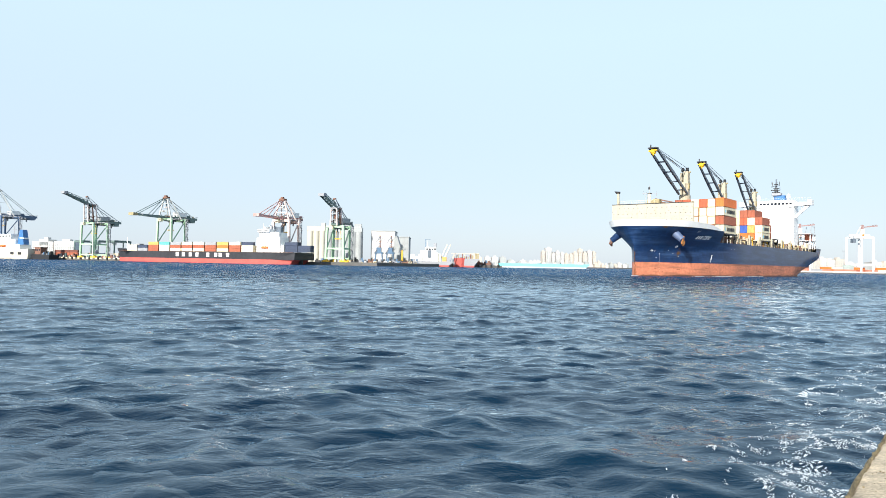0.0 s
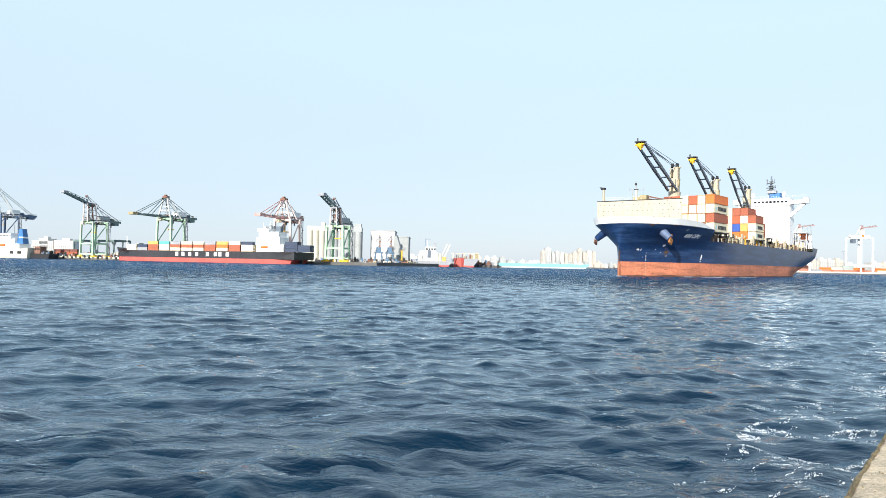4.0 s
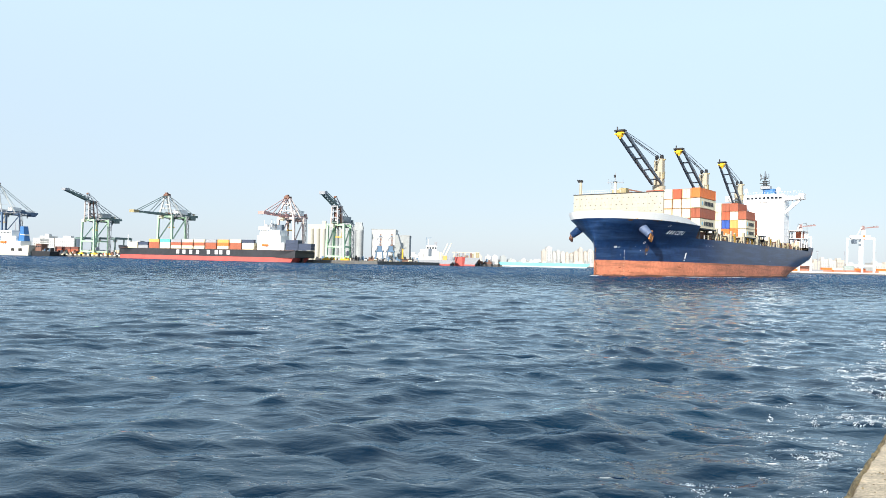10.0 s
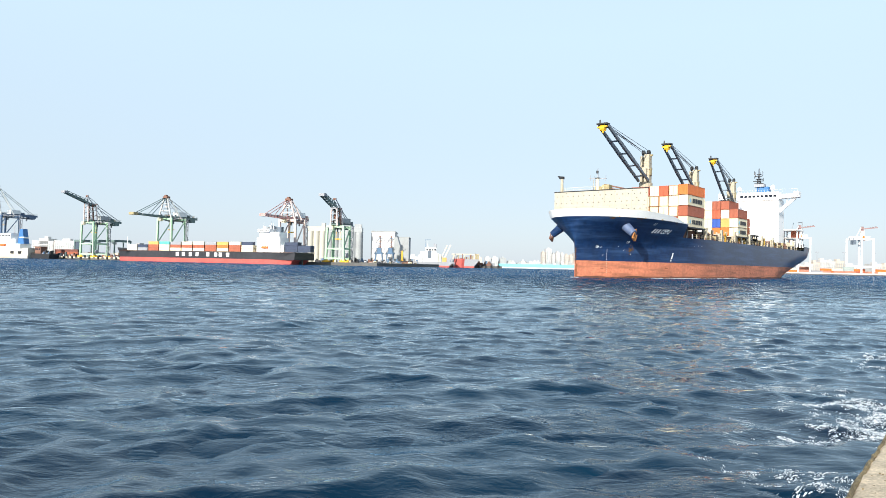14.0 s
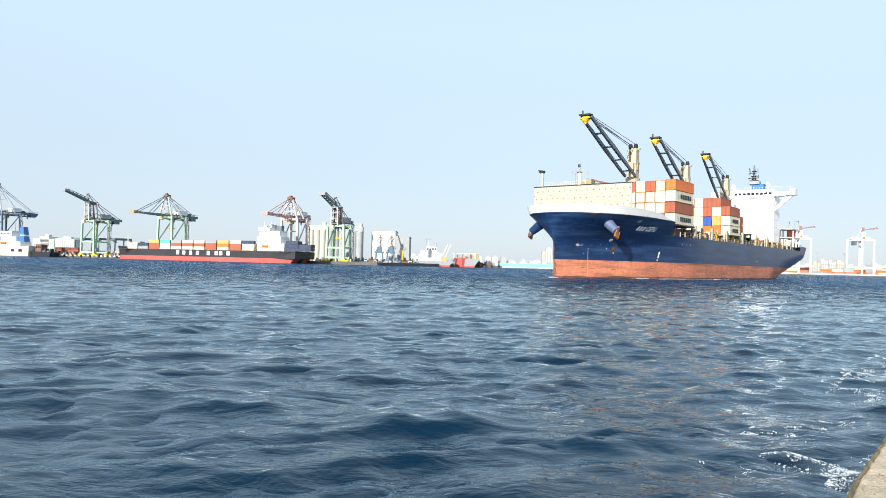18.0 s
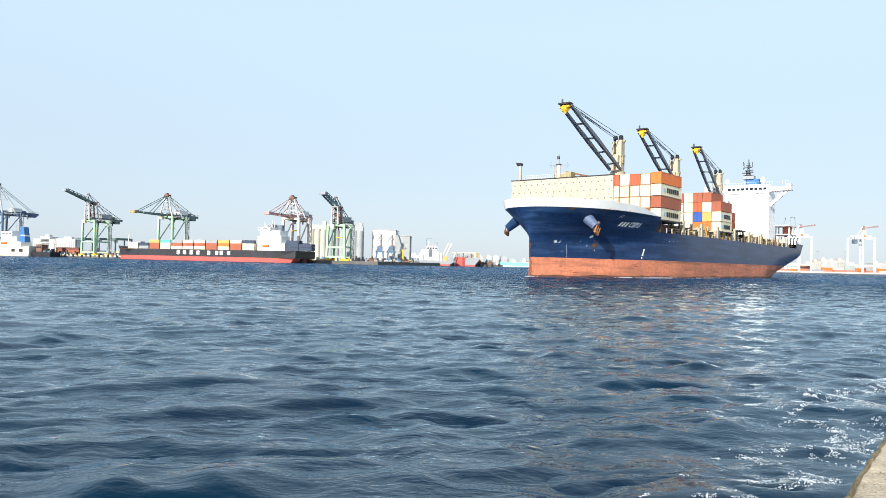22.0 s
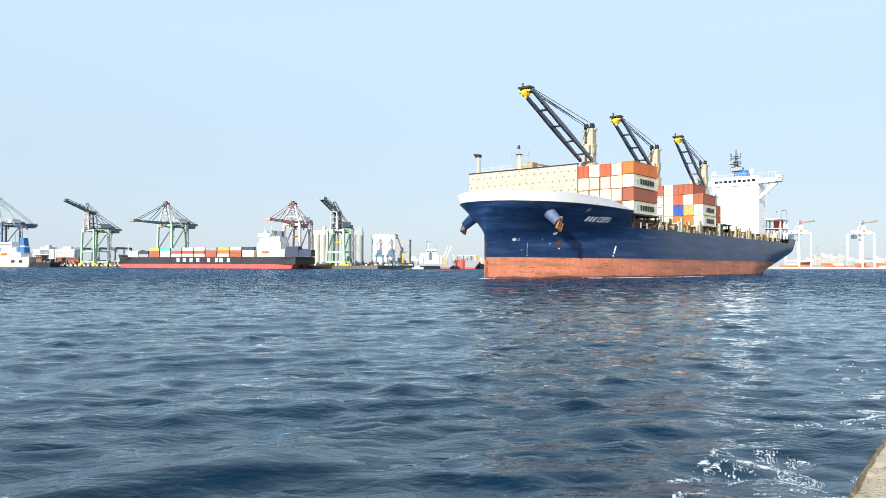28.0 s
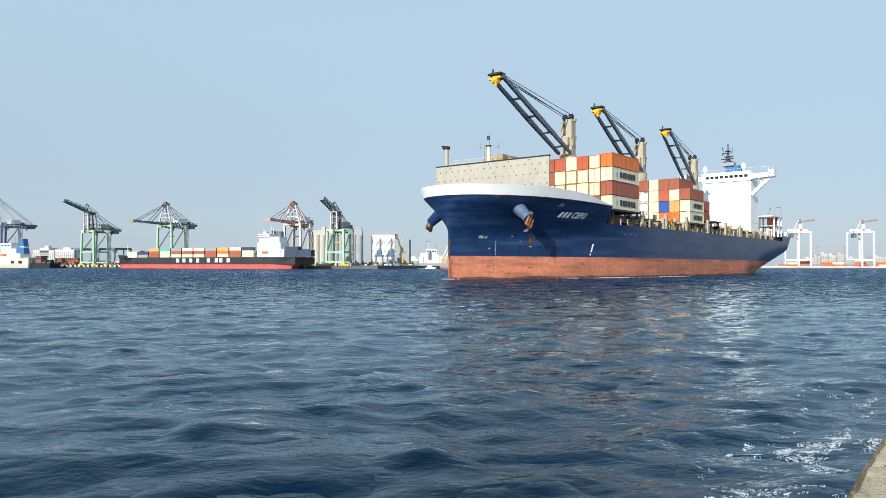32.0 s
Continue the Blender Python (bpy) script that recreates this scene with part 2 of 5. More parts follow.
M_STAIN = material("old_rust_stain", (0.125, 0.065, 0.032), 0.9, var=0.4, scale=2.0)
M_SCRAPE = material("rusty_scrape", (0.30, 0.105, 0.045), 0.85, var=0.35, scale=1.2)
M_WEED = material("waterline_growth", (0.15, 0.065, 0.04), 0.85, var=0.4, scale=0.8)
M_BOLSTER = material("sunlit_pale_navy", (0.10, 0.14, 0.24), 0.5, var=0.25, scale=0.8)
M_RUST = material("rusty_anchor_steel", (0.40, 0.17, 0.05), 0.85, var=0.3, scale=2.0)
M_ORANGE = material("orange_paint", (0.72, 0.17, 0.03), 0.55, var=0.12, scale=0.7, streak=0.15)
M_RED = material("red_oxide_paint", (0.50, 0.105, 0.045), 0.6, var=0.15, scale=0.7, streak=0.2)
M_BROWN = material("brown_paint", (0.36, 0.10, 0.05), 0.6, var=0.15, scale=0.7, streak=0.2)
M_OFFWHITE = material("off_white_paint", (0.74, 0.65, 0.45), 0.55, var=0.08, scale=0.7, streak=0.2)
M_AMBER = material("amber_paint", (0.66, 0.36, 0.10), 0.55, var=0.1, scale=0.7)
M_COBALT = material("cobalt_paint", (0.03, 0.09, 0.38), 0.5, var=0.1, scale=0.7)
M_GREYSTEEL = material("grey_reefer_paint", (0.30, 0.31, 0.33), 0.6, var=0.12, scale=0.7)


# ---- the sea: wave sheets that travel, and foam that rides on one of them ----
class Waves:
    """A field of wave trains round one heading."""

    def __init__(self, seed, heading, height):
        rng = np.random.default_rng(seed)
        self.trains = []
        for lam in np.geomspace(0.34, 10.0, 64):
            a = radians(heading) + rng.normal(0, 0.8 if lam < 3 else 0.55)
            amp = height * lam ** 0.93 * rng.uniform(0.6, 1.4) * (1.3 if lam < 1.6 else 0.85 if lam < 3.2 else 0.6 if lam < 5 else 0.38)
            self.trains.append((lam, 2 * math.pi / lam, math.cos(a), math.sin(a), amp, rng.uniform(0, 6.28)))

    def lift(self, gx, gy, gap):
        z, sx, sy = np.zeros_like(gx), np.zeros_like(gx), np.zeros_like(gx)
        for lam, k, c, s, amp, off in self.trains:
            fade = np.clip(lam / gap / 2.6 - 0.35, 0, 1)
            if 1.6 < lam < 6:                 # rougher out in the basin
                fade = fade * (1 + 0.6 * np.clip((np.hypot(gx, gy) - 55) / 110, 0, 1))
            ph = k * (gx * c + gy * s) + off
            z += fade * amp * np.cos(ph)
            sx += fade * amp * c * np.sin(ph)
            sy += fade * amp * s * np.sin(ph)
        return gx - 0.85 * sx, gy - 0.85 * sy, z


def wave_sheet(waves, level):
    ys = [-60.0, -30.0, -15.0]
    y, step = -8.0, 0.1
    while y < 4200:
        ys.append(y)
        if y > 34:
            step *= 1.0085
        y += step
    ys = np.array(ys)
    cols = np.linspace(-1, 1, 410)
    cols = np.sign(cols) * np.abs(cols) ** 1.2
    half = 18 + 0.85 * np.abs(ys)
    gx = cols[None, :] * half[:, None] + 4.0
    gy = np.repeat(ys[:, None], len(cols), 1)
    gap = np.maximum(np.gradient(ys)[:, None], half[:, None] * 1.6 / len(cols))
    gx, gy, z = waves.lift(gx, gy, gap)
    co = np.stack([gx, gy, z + level], -1).reshape(-1, 3)
    h, w = z.shape
    i = (np.arange(h - 1)[:, None] * w + np.arange(w - 1)[None, :]).ravel()
    quads = np.stack([i, i + 1, i + w + 1, i + w], -1)
    me = bpy.data.meshes.new("water")
    me.vertices.add(len(co))
    me.vertices.foreach_set("co", co.ravel())
    me.loops.add(quads.size)
    me.loops.foreach_set("vertex_index", quads.ravel())
    me.polygons.add(len(quads))
    me.polygons.foreach_set("loop_start", np.arange(0, quads.size, 4))
    me.polygons.foreach_set("use_smooth", np.ones(len(quads), bool))
    me.update(calc_edges=True)
    me.validate()
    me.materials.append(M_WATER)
    return tagged(new("water", me), "choppy dark blue harbour water reflecting the sky", "water", kind="structure")


WAVES_A, WAVES_B = Waves(3, 256, 0.0050), Waves(8, 286, 0.0050)
DRIFT_A, DRIFT_B = (-0.60, -0.80), (0.35, -0.85)
SEA = [(wave_sheet(WAVES_A, 0.0), DRIFT_A), (wave_sheet(WAVES_B, -0.01), DRIFT_B)]

# ---- the quay under the camera ----
QH = 1.0
_h = EYE.z - QH
_p, _d = Vector((1.742 * _h - 0.018, 3.127 * _h + 0.013, 0)), Vector((0.602, 0.798, 0)).normalized()
_n = Vector((_d.y, -_d.x, 0))


def quay():
    ss = [-40 + 1.0 * i for i in range(38)] + [-2 + 0.05 * i for i in range(240)] + [10 + 4.0 * i for i in range(200)]
    rows, lip = [], []
    for s in ss:
        p = _p + _d * s
        w = 0.012 * noise.noise((s * 2.1, 0, 0)) + 0.016 * noise.noise((s * 9, 3, 0))
        e = 0.02 * noise.noise((s * 5, 7, 1)) + 0.012 * noise.noise((s * 17, 2, 1))
        row = []
        for off, z in ((-0.09, -2.5), (-0.08, -0.2), (-0.05, QH - 0.30), (-0.03 + w, QH - 0.10 + e), (0.0 + w, QH - 0.035 + e), (0.03 + w, QH - 0.006 + e * 0.4), (0.10, QH + e * 0.2), (0.4, QH + 0.004), (1.2, QH), (60, QH), (60, -2.5)):
            q = p + _n * off
            row.append((q.x, q.y, z))
        rows.append(row)
        v = 0.02 * noise.noise((s * 7.0, 5, 2)) + 0.015 * noise.noise((s * 23.0, 1, 2))
        lip.append([tuple(p + _n * off + Vector((0, 0, z))) for off, z in ((-0.034 + w, QH - 0.10 + e), (-0.008 + w, QH - 0.03 + e), (0.008 + w, QH + 0.002 + e * 0.5), (0.012 + v, QH + 0.004 + abs(e) * 0.3), (0.026 + v, QH - 0.016))])
    ob = solid("pavement", Shape().sheet(rows), M_QUAY, "weathered sandy concrete quay with a chipped edge", "quay", kind="structure")
    part("edge_stone", Shape().sheet(lip), M_LIP, ob, "dark weathered lip of the quay")
    pebbles, rng = Shape(), random.Random(3)
    for _ in range(700):
        q = _p + _d * rng.uniform(-1.5, 4) + _n * rng.uniform(0.05, 1.2)
        r = rng.uniform(0.0015, 0.006)
        pebbles.box(q.x - r, q.y - r * 0.8, QH - 0.004, q.x + r, q.y + r * 0.8, QH + r * 0.7, r * 0.5)
    tagged(part("grit", pebbles, M_LIP, ob), kind="stuff")
    return ob


quay()

# ---- the container ship under way ----
B = 14.5            # half the beam
DECK, FORE = 10.3, 13.9
SHIP_ROWS = [(0, 53.14, 201.05, 50.81), (4, 46.46, 190.53, 50.85), (8, 39.86, 180.19, 50.89), (12, 33.33, 169.99, 50.91), (16, 26.83, 159.92, 50.93), (20, 20.36, 149.95, 50.94), (24, 13.89, 140.05, 50.93), (28, 7.39, 130.21, 50.92), (32, 0.86, 120.39, 50.90)]
RIDING = []         # things that the ship carries, and their place on it


def ship_pose(x, y, heading):
    return pose(x, y, 0, 0, 0, heading)


# In the ship's space x runs aft from the stem, z up, and the port side lies at negative y.
def smooth01(v):
    v = min(1.0, max(0.0, v))
    return v * v * (3 - 2 * v)


def flare(z):
    return min(1.0, max(0.0, (z - 8.0) / 5.9)) ** 1.1


def stem(z):
    return -1.7 * flare(z)


def sheer(x, z):
    """The forecastle and its bulwark sink a little towards their after end."""
    if z <= DECK:
        return z
    t = smooth01((x - 8) / 25)
    low = min(z, FORE) - DECK
    return DECK + low * (1 - 0.09 * t) + max(0.0, z - FORE) * (1 - 0.42 * t) * (1 - 0.8 * smooth01((x - 21) / 10.2))


def stern(z):
    return 152 + 16.4 * (max(z, 0.0) / 11.7) ** 0.74


def half_breadth(x, z):
    w = flare(z) * 0.86 + 0.14 * smooth01((z - 4.5) / 9)
    u = min(1.0, max(0.0, x / 52))
    low = B * (1 - (1 - u) ** 2.0)
    v = min(1.0, max(0.0, (x - stem(z)) / 27.0))
    high = B * math.sqrt(max(0.0, 1 - (1 - v) ** 2))
    b = low + (high - low) * w
    if x > 105:
        t = (x - 105) / (stern(z) - 105)
        end = 3.5 + 8.9 * smooth01(max(z, 0) / 8.5)
        p = 2.0 + 3.0 * smooth01(max(z, 0) / 8.5)
        b = b - (B - end) * t ** p
    return b - 0.3 * flare(z) * (1 - smooth01((x - 12) / 16)) * smooth01((x - stem(z)) / 5)


def bulwark_lean(x, z):
    """The bulwark leans outwards round the bow."""
    return max(0.0, z - FORE) * 0.34 * (1 - smooth01((x - 8) / 20))


def hull_rows(levels, x_to=None, x_from=None, out=0.0):
    """Both sides of the shell from stern round the stem, level by level."""
    rows = []
    for z in levels:
        a, e = (stem(z) if x_from is None else x_from), (stern(z) if x_to is None else x_to)
        xs = [a + (e - a) * (i / 70) ** 1.9 for i in range(71)] if x_from is None else [a + (e - a) * i / 30 for i in range(31)]
        bend = x_to is not None and x_from is None
        port = [(x - out * (i == 0) - 0.5 * bulwark_lean(x, z), -half_breadth(x, min(z, FORE)) - (out + bulwark_lean(x, z)) * (i > 0), sheer(x, z) if bend else z) for i, x in enumerate(xs)]
        star = [(x, -y, z) for x, y, z in port]
        rows.append((port, star))
    return rows


def shell(levels, x_to=None, x_from=None, out=0.0, close=False):
    sh = Shape()
    rows = hull_rows(levels, x_to, x_from, out)
    if x_from is None:
        sh.sheet([list(reversed(p)) + s[1:] for p, s in rows])
    else:
        sh.sheet([p for p, s in rows])
        sh.sheet([s for p, s in rows])
    if close:
        sh.sheet([[p[-1], s[-1]] for p, s in rows])
    return sh


def deck_plate(z, a, b):
    xs = [a + (b - a) * i / 24 for i in range(25)]
    return Shape().sheet([[(x, -half_breadth(x, z) + 0.02, z) for x in xs], [(x, half_breadth(x, z) - 0.02, z) for x in xs]])


ship = thing("container_ship", pose(0, 0, 0), "navy blue geared container ship with a white superstructure under way", "ship")
hull = part("hull", shell([3.95, 5.0, 6.0, 7.0, 8.0, 9.0, 9.7, DECK], close=True), M_NAVY, ship, smooth=True)
boot = part("boot_topping", shell([-1.5, 0.0, 0.4, 0.9, 1.6, 2.4, 3.2, 3.95], close=True), M_BOOT, ship, "scuffed orange red antifouling paint", smooth=True)
part("forecastle", shell([DECK, 10.7, 11.1, 11.5, 11.9, 12.3, 12.7, 13.1, 13.5, FORE], x_to=31.3, close=True), M_NAVY, ship, smooth=True)
_bul = shell([FORE, 14.4, 14.9, 15.6], x_to=31.3, out=0.03)
_bul.sheet([[(x, y * 0.985, z) for x, y, z in r] for r in (list(reversed(p)) + s[1:] for p, s in hull_rows([15.6, 14.9, 14.4, FORE], x_to=31.3, out=0.02))])
bulwark = part("bulwark", _bul, M_WHITE, ship, "white painted bulwark round the bow", smooth=True)
part("poop", shell([DECK, 11.0, 11.7, 11.95], x_from=152.0, close=True), M_NAVY, ship, smooth=True)
part("main_deck", deck_plate(DECK - 0.05, 30, 166.4), M_DECK, ship)
part("fore_deck", deck_plate(12.8, 0.5, 31.2), M_DECK, ship)
part("poop_deck", deck_plate(11.6, 150.5, 167.5), M_DECK, ship)


def side_at(x, z):
    """Half the breadth of the finished shell at a height, the sheer allowed for."""
    if z > DECK:
        z = min(FORE, DECK + (z - DECK) / (1 - 0.09 * smooth01((x - 8) / 25)))
    return half_breadth(x, z)


# marks painted on the shell
def on_shell(sh, x0, z0, x1, z1, lean=0.0, out=0.05):
    """A painted patch that follows the port side."""
    n = max(2, int((x1 - x0) / 0.4))
    rows = []
    for z in (z0, z1):
        rows.append([(x0 + (x1 - x0) * i / n + lean * (z - z0), -side_at(x0 + (x1 - x0) * i / n + lean * (z - z0), z) - out, z) for i in range(n + 1)])
    return sh.sheet(rows)


marks = Shape()
on_shell(marks, 28.0, 4.9, 28.45, 6.4, 0.35)
on_shell(marks, 27.8, 4.3, 28.2, 4.6)
on_shell(marks, 15.4, 12.5, 15.55, 13.1, 0.4, 0.1)
on_shell(marks, 16.0, 12.5, 16.15, 13.1, 0.4, 0.1)
for k in range(7):
    on_shell(marks, 7.72 + 0.04 * (k % 2), 4.2 + 0.36 * k, 7.84, 4.36 + 0.36 * k)
for x, z, w in ((5.9, 7.0, 0.3), (6.1, 7.3, 0.22), (12.2, 6.5, 0.3), (10.6, 7.3, 0.25), (6.6, 5.2, 0.3), (14.2, 5.6, 0.4), (38, 8.4, 0.3), (40, 8.4, 0.3), (42, 8.4, 0.3), (96, 5.4, 0.25), (97, 5.4, 0.25)):
    on_shell(marks, x, z, x + w * 0.7, z + w * 0.5, 0.5)
def ring_mark(x, z, r, wide):
    """A painted ring with a bar across it."""
    rows = [[], []]
    for k in range(17):
        a = k * math.pi / 8
        for row, q in zip(rows, (r, r - wide)):
            px, pz = x + q * 1.5 * math.cos(a), z + q * math.sin(a)
            row.append((px, -side_at(px, pz) - 0.06, pz))
    marks.sheet(rows)
    on_shell(marks, x - r * 0.8, z - wide / 2, x + r * 0.8, z + wide / 2, 0.6, 0.065)


ring_mark(12.9, 8.5, 0.27, 0.09)
ring_mark(5.2, 7.2, 0.24, 0.07)
tagged(part("painted_mark", marks, M_WHITE, hull, "white draught and thruster marks"), kind="stuff")
draught = Shape()
for k in range(9):
    on_shell(draught, 7.75, 0.4 + 0.42 * k, 7.82, 0.55 + 0.42 * k)
tagged(part("draught_mark", draught, M_OFFWHITE, boot), kind="stuff")
rng = random.Random(9)
stains = Shape()
for k in range(46):
    x, z = 13.9 + rng.gauss(0.3, 0.5), 7.0 + rng.gauss(0, 0.45)
    on_shell(stains, x, z - rng.uniform(0.2, 0.9), x + rng.uniform(0.03, 0.12), z, 0.05, 0.03 + 0.0006 * k)
for k in range(30):
    x, z = abs(rng.gauss(0, 0.12)) + 0.02, rng.uniform(4.1, 6.9)
    on_shell(stains, x, z - rng.uniform(0.3, 1.0), x + rng.uniform(0.03, 0.1), z, 0.0, 0.03 + 0.001 * k)
for x0 in (2.4, 2.6, 2.9, 3.1, 3.4, 8.8, 9.0, 9.4, 9.9, 10.2, 18.2, 18.5, 24.0):
    x, z = x0, sheer(x0, 13.85)
    on_shell(stains, x, z - rng.uniform(0.15, 0.5), x + rng.uniform(0.1, 0.5), z, 0.0, 0.04)
leads = Shape()
for x0 in (4.1, 10.9, 16.8):
    on_shell(leads, x0, sheer(x0, 13.9) - 0.05, x0 + 0.25, sheer(x0, 13.9) + 0.3, 0.3, 0.12)
tagged(part("fairlead_mark", leads, M_YELLOW, bulwark, "yellow fairlead marks"), kind="stuff")
tagged(part("rust_stain", stains, M_STAIN, hull, "brown rust streaks on the bow"), kind="stuff")
scuffs = Shape()
for k in range(34):
    x, z = rng.uniform(4, 120), rng.uniform(0.8, 3.9)
    on_shell(scuffs, x, z, x + rng.uniform(0.2, 1.4), z + rng.uniform(0.04, 0.2), rng.uniform(-0.5, 0.5), 0.03 + 0.0005 * k)
for k in range(26):
    x, z = abs(rng.gauss(0, 0.3)) + 0.02, rng.uniform(0.6, 3.9)
    on_shell(scuffs, x, z - rng.uniform(0.2, 0.7), x + rng.uniform(0.03, 0.15), z, 0.0, 0.05 + 0.001 * k)
tagged(part("scuff", scuffs, M_SCRAPE, boot, "dark scrape marks"), kind="stuff")
weed = Shape()
for side in (-1, 1):
    lo, hi = [], []
    for k in range(420):
        x = 0.02 + 152 * (k / 419) ** 1.4
        h = 0.42 + 0.3 * noise.noise((x * 0.16, 0, side)) + 0.12 * noise.noise((x * 0.9, 4, side)) + 0.06 * noise.noise((x * 3.1, 2, side))
        lo.append((x, side * (half_breadth(x, 0) + 0.05), -0.6))
        hi.append((x, side * (half_breadth(x, 0.4) + 0.05), h))
    weed.sheet([lo, hi])
part("weed_line", weed, M_WEED, boot, "dark brown growth along the waterline")


def lettering(text, size, lean):
    cu = bpy.data.curves.new("lettering", "FONT")
    cu.body, cu.size, cu.shear, cu.offset = text, size, lean, 0.05
    ob = bpy.data.objects.new("lettering", cu)
    scene.collection.objects.link(ob)
    me = bpy.data.meshes.new_from_object(ob.evaluated_get(bpy.context.evaluated_depsgraph_get()))
    bpy.data.objects.remove(ob)
    return me


def name_on_bow():
    # the operator's three letters stay plain bars, the port's name is lettered
    bars = Shape()
    for k in range(3):
        x = 17.0 + 0.98 * k
        on_shell(bars, x, 10.85, x + 0.62, 11.75, 0.25, 0.12)
    part("name_bar", bars, M_LETTER, ship)
    me = lettering("CEBU", 1.5, 0.22)
    xs = [v.co.x for v in me.vertices]
    k = 3.75 / (max(xs) - min(xs))
    for v in me.vertices:
        x, z = 20.25 + (v.co.x - min(xs)) * k, 10.85 + v.co.y * 0.92
        v.co = (x, -side_at(x, z) - 0.12, z)
    me.materials.append(M_LETTER)
    part("name_lettering", me, None, ship, "white lettering of the ship's name")


name_on_bow()

# breakwater on the forecastle
wall = part("breakwater", Shape().quad_prism([(12.3, -11.0, 12.8), (12.6, -11.0, 12.8), (12.6, 11.2, 12.8), (12.3, 11.2, 12.8)], [(12.3, -11.7, 14.6), (12.6, -11.7, 14.6), (12.6, 12.3, 14.6), (12.3, 12.3, 14.6)]).box(12.3, -12.0, 14.6, 12.6, 12.7, 21.0), M_BREAK, ship, "cream grey steel breakwater with rows of dark holes")
part("rail", Shape().box(12.2, -12.1, 21.0, 12.75, 12.8, 21.2), M_BLACK, wall)
holes = Shape()
for r, z in enumerate((16.4, 18.2, 19.9)):
    for k in range(17):
        y = -11.6 + 1.46 * k + (0.35 if r % 2 else 0.0)
        holes.tube((12.3, y, z), (12.26, y, z), 0.125, n=8)
        if k % 3 == r:
            holes.tube((12.3, y + 0.5, z + 0.75), (12.26, y + 0.5, z + 0.75), 0.1, n=8)
tagged(part("hole", holes, M_BLACK, wall), kind="stuff")
seams = Shape()
for k in range(9):
    seams.box(12.29, -11.9 + 2.75 * k - 0.03, 14.6, 12.3, -11.9 + 2.75 * k + 0.03, 21.0)
seams.box(12.285, -11.9, 17.25, 12.3, 12.6, 17.31)
tagged(part("seam", seams, M_BEIGE, wall), kind="stuff")
for k in range(7):
    y = -8.5 + 3.2 * k
    part("stay", Shape().beam((12.6, y, 20.2), (17.0, y, 12.8), 0.25, 0.4), M_CREAM, wall)
guard = Shape()
for k in range(22):
    guard.tube((14.2, 11.8 - 0.55 * k, 21.0), (14.2, 11.8 - 0.55 * k, 22.3), 0.035, n=5)
for z in (21.7, 22.3):
    guard.tube((14.2, 12.0, z), (14.2, 0.0, z), 0.035, n=5)
part("guard_rail", guard, M_CREAM, wall)


def light_mast(y, top, wide):
    """wide: the foremast with its yard; otherwise a plain post under a floodlight."""
    m = part("mast", Shape().tube((14.0, y, 12.8), (14.0, y, top - 2.0 if wide else top - 0.7), 0.46, 0.36, n=12), M_CREAM if wide else M_BEIGE, ship)
    if wide:
        part("topmast", Shape().tube((14.0, y, top - 2.0), (14.0, y, top + 0.4), 0.16, 0.08, n=6), M_GREYSTEEL, m)
        part("platform", Shape().box(13.5, y - 0.5, top - 2.1, 14.5, y + 0.5, top - 1.95), M_BLACK, m)
        part("yard", Shape().beam((14, y - 2.3, top - 2.3), (14, y + 2.3, top - 2.0), 0.16).beam((14, y - 2.1, top - 2.9), (14, y - 2.1, top - 1.5), 0.08).beam((14, y + 2.0, top - 2.6), (14, y + 2.0, top - 1.2), 0.08).beam((14, y + 1.0, top - 2.4), (14, y + 1.0, top - 1.5), 0.08), M_GREYSTEEL, m)
        part("lantern", Shape().tube((14, y + 0.15, top - 0.85), (14, y + 0.15, top - 0.2), 0.32, 0.26, n=10), M_BLACK, m)
        part("ladder", Shape().beam((14.5, y + 0.9, 20.5), (14.5, y + 0.9, top - 2.3), 0.08).beam((14.5, y + 1.4, 20.5), (14.5, y + 1.4, top - 2.3), 0.08), M_BEIGE, m)
        part("winch_house", Shape().box(14.2, y - 2.9, 20.0, 16.0, y - 1.0, 22.6).box(14.1, y - 1.0, 20.0, 15.6, y + 0.9, 22.2), M_OCHRE, m)
        part("stowed_boom", Shape().beam((15, y - 1.2, 22.7), (18, y - 7.4, 21.3), 0.3, 0.35).beam((15, y - 1.2, 22.0), (18, y - 7.4, 20.9), 0.25), M_DECK, m)
    else:
        part("floodlight", Shape().quad_prism([(13.7, y - 0.45, top - 0.7), (14.4, y - 0.45, top - 0.7), (14.4, y + 0.6, top - 0.7), (13.7, y + 0.6, top - 0.7)], [(13.6, y - 0.45, top - 0.1), (14.5, y - 0.45, top - 0.1), (14.5, y + 1.1, top + 0.1), (13.6, y + 1.1, top + 0.1)]), M_BLACK, m)


light_mast(11.6, 25.3, False)
light_mast(1.65, 26.3, True)


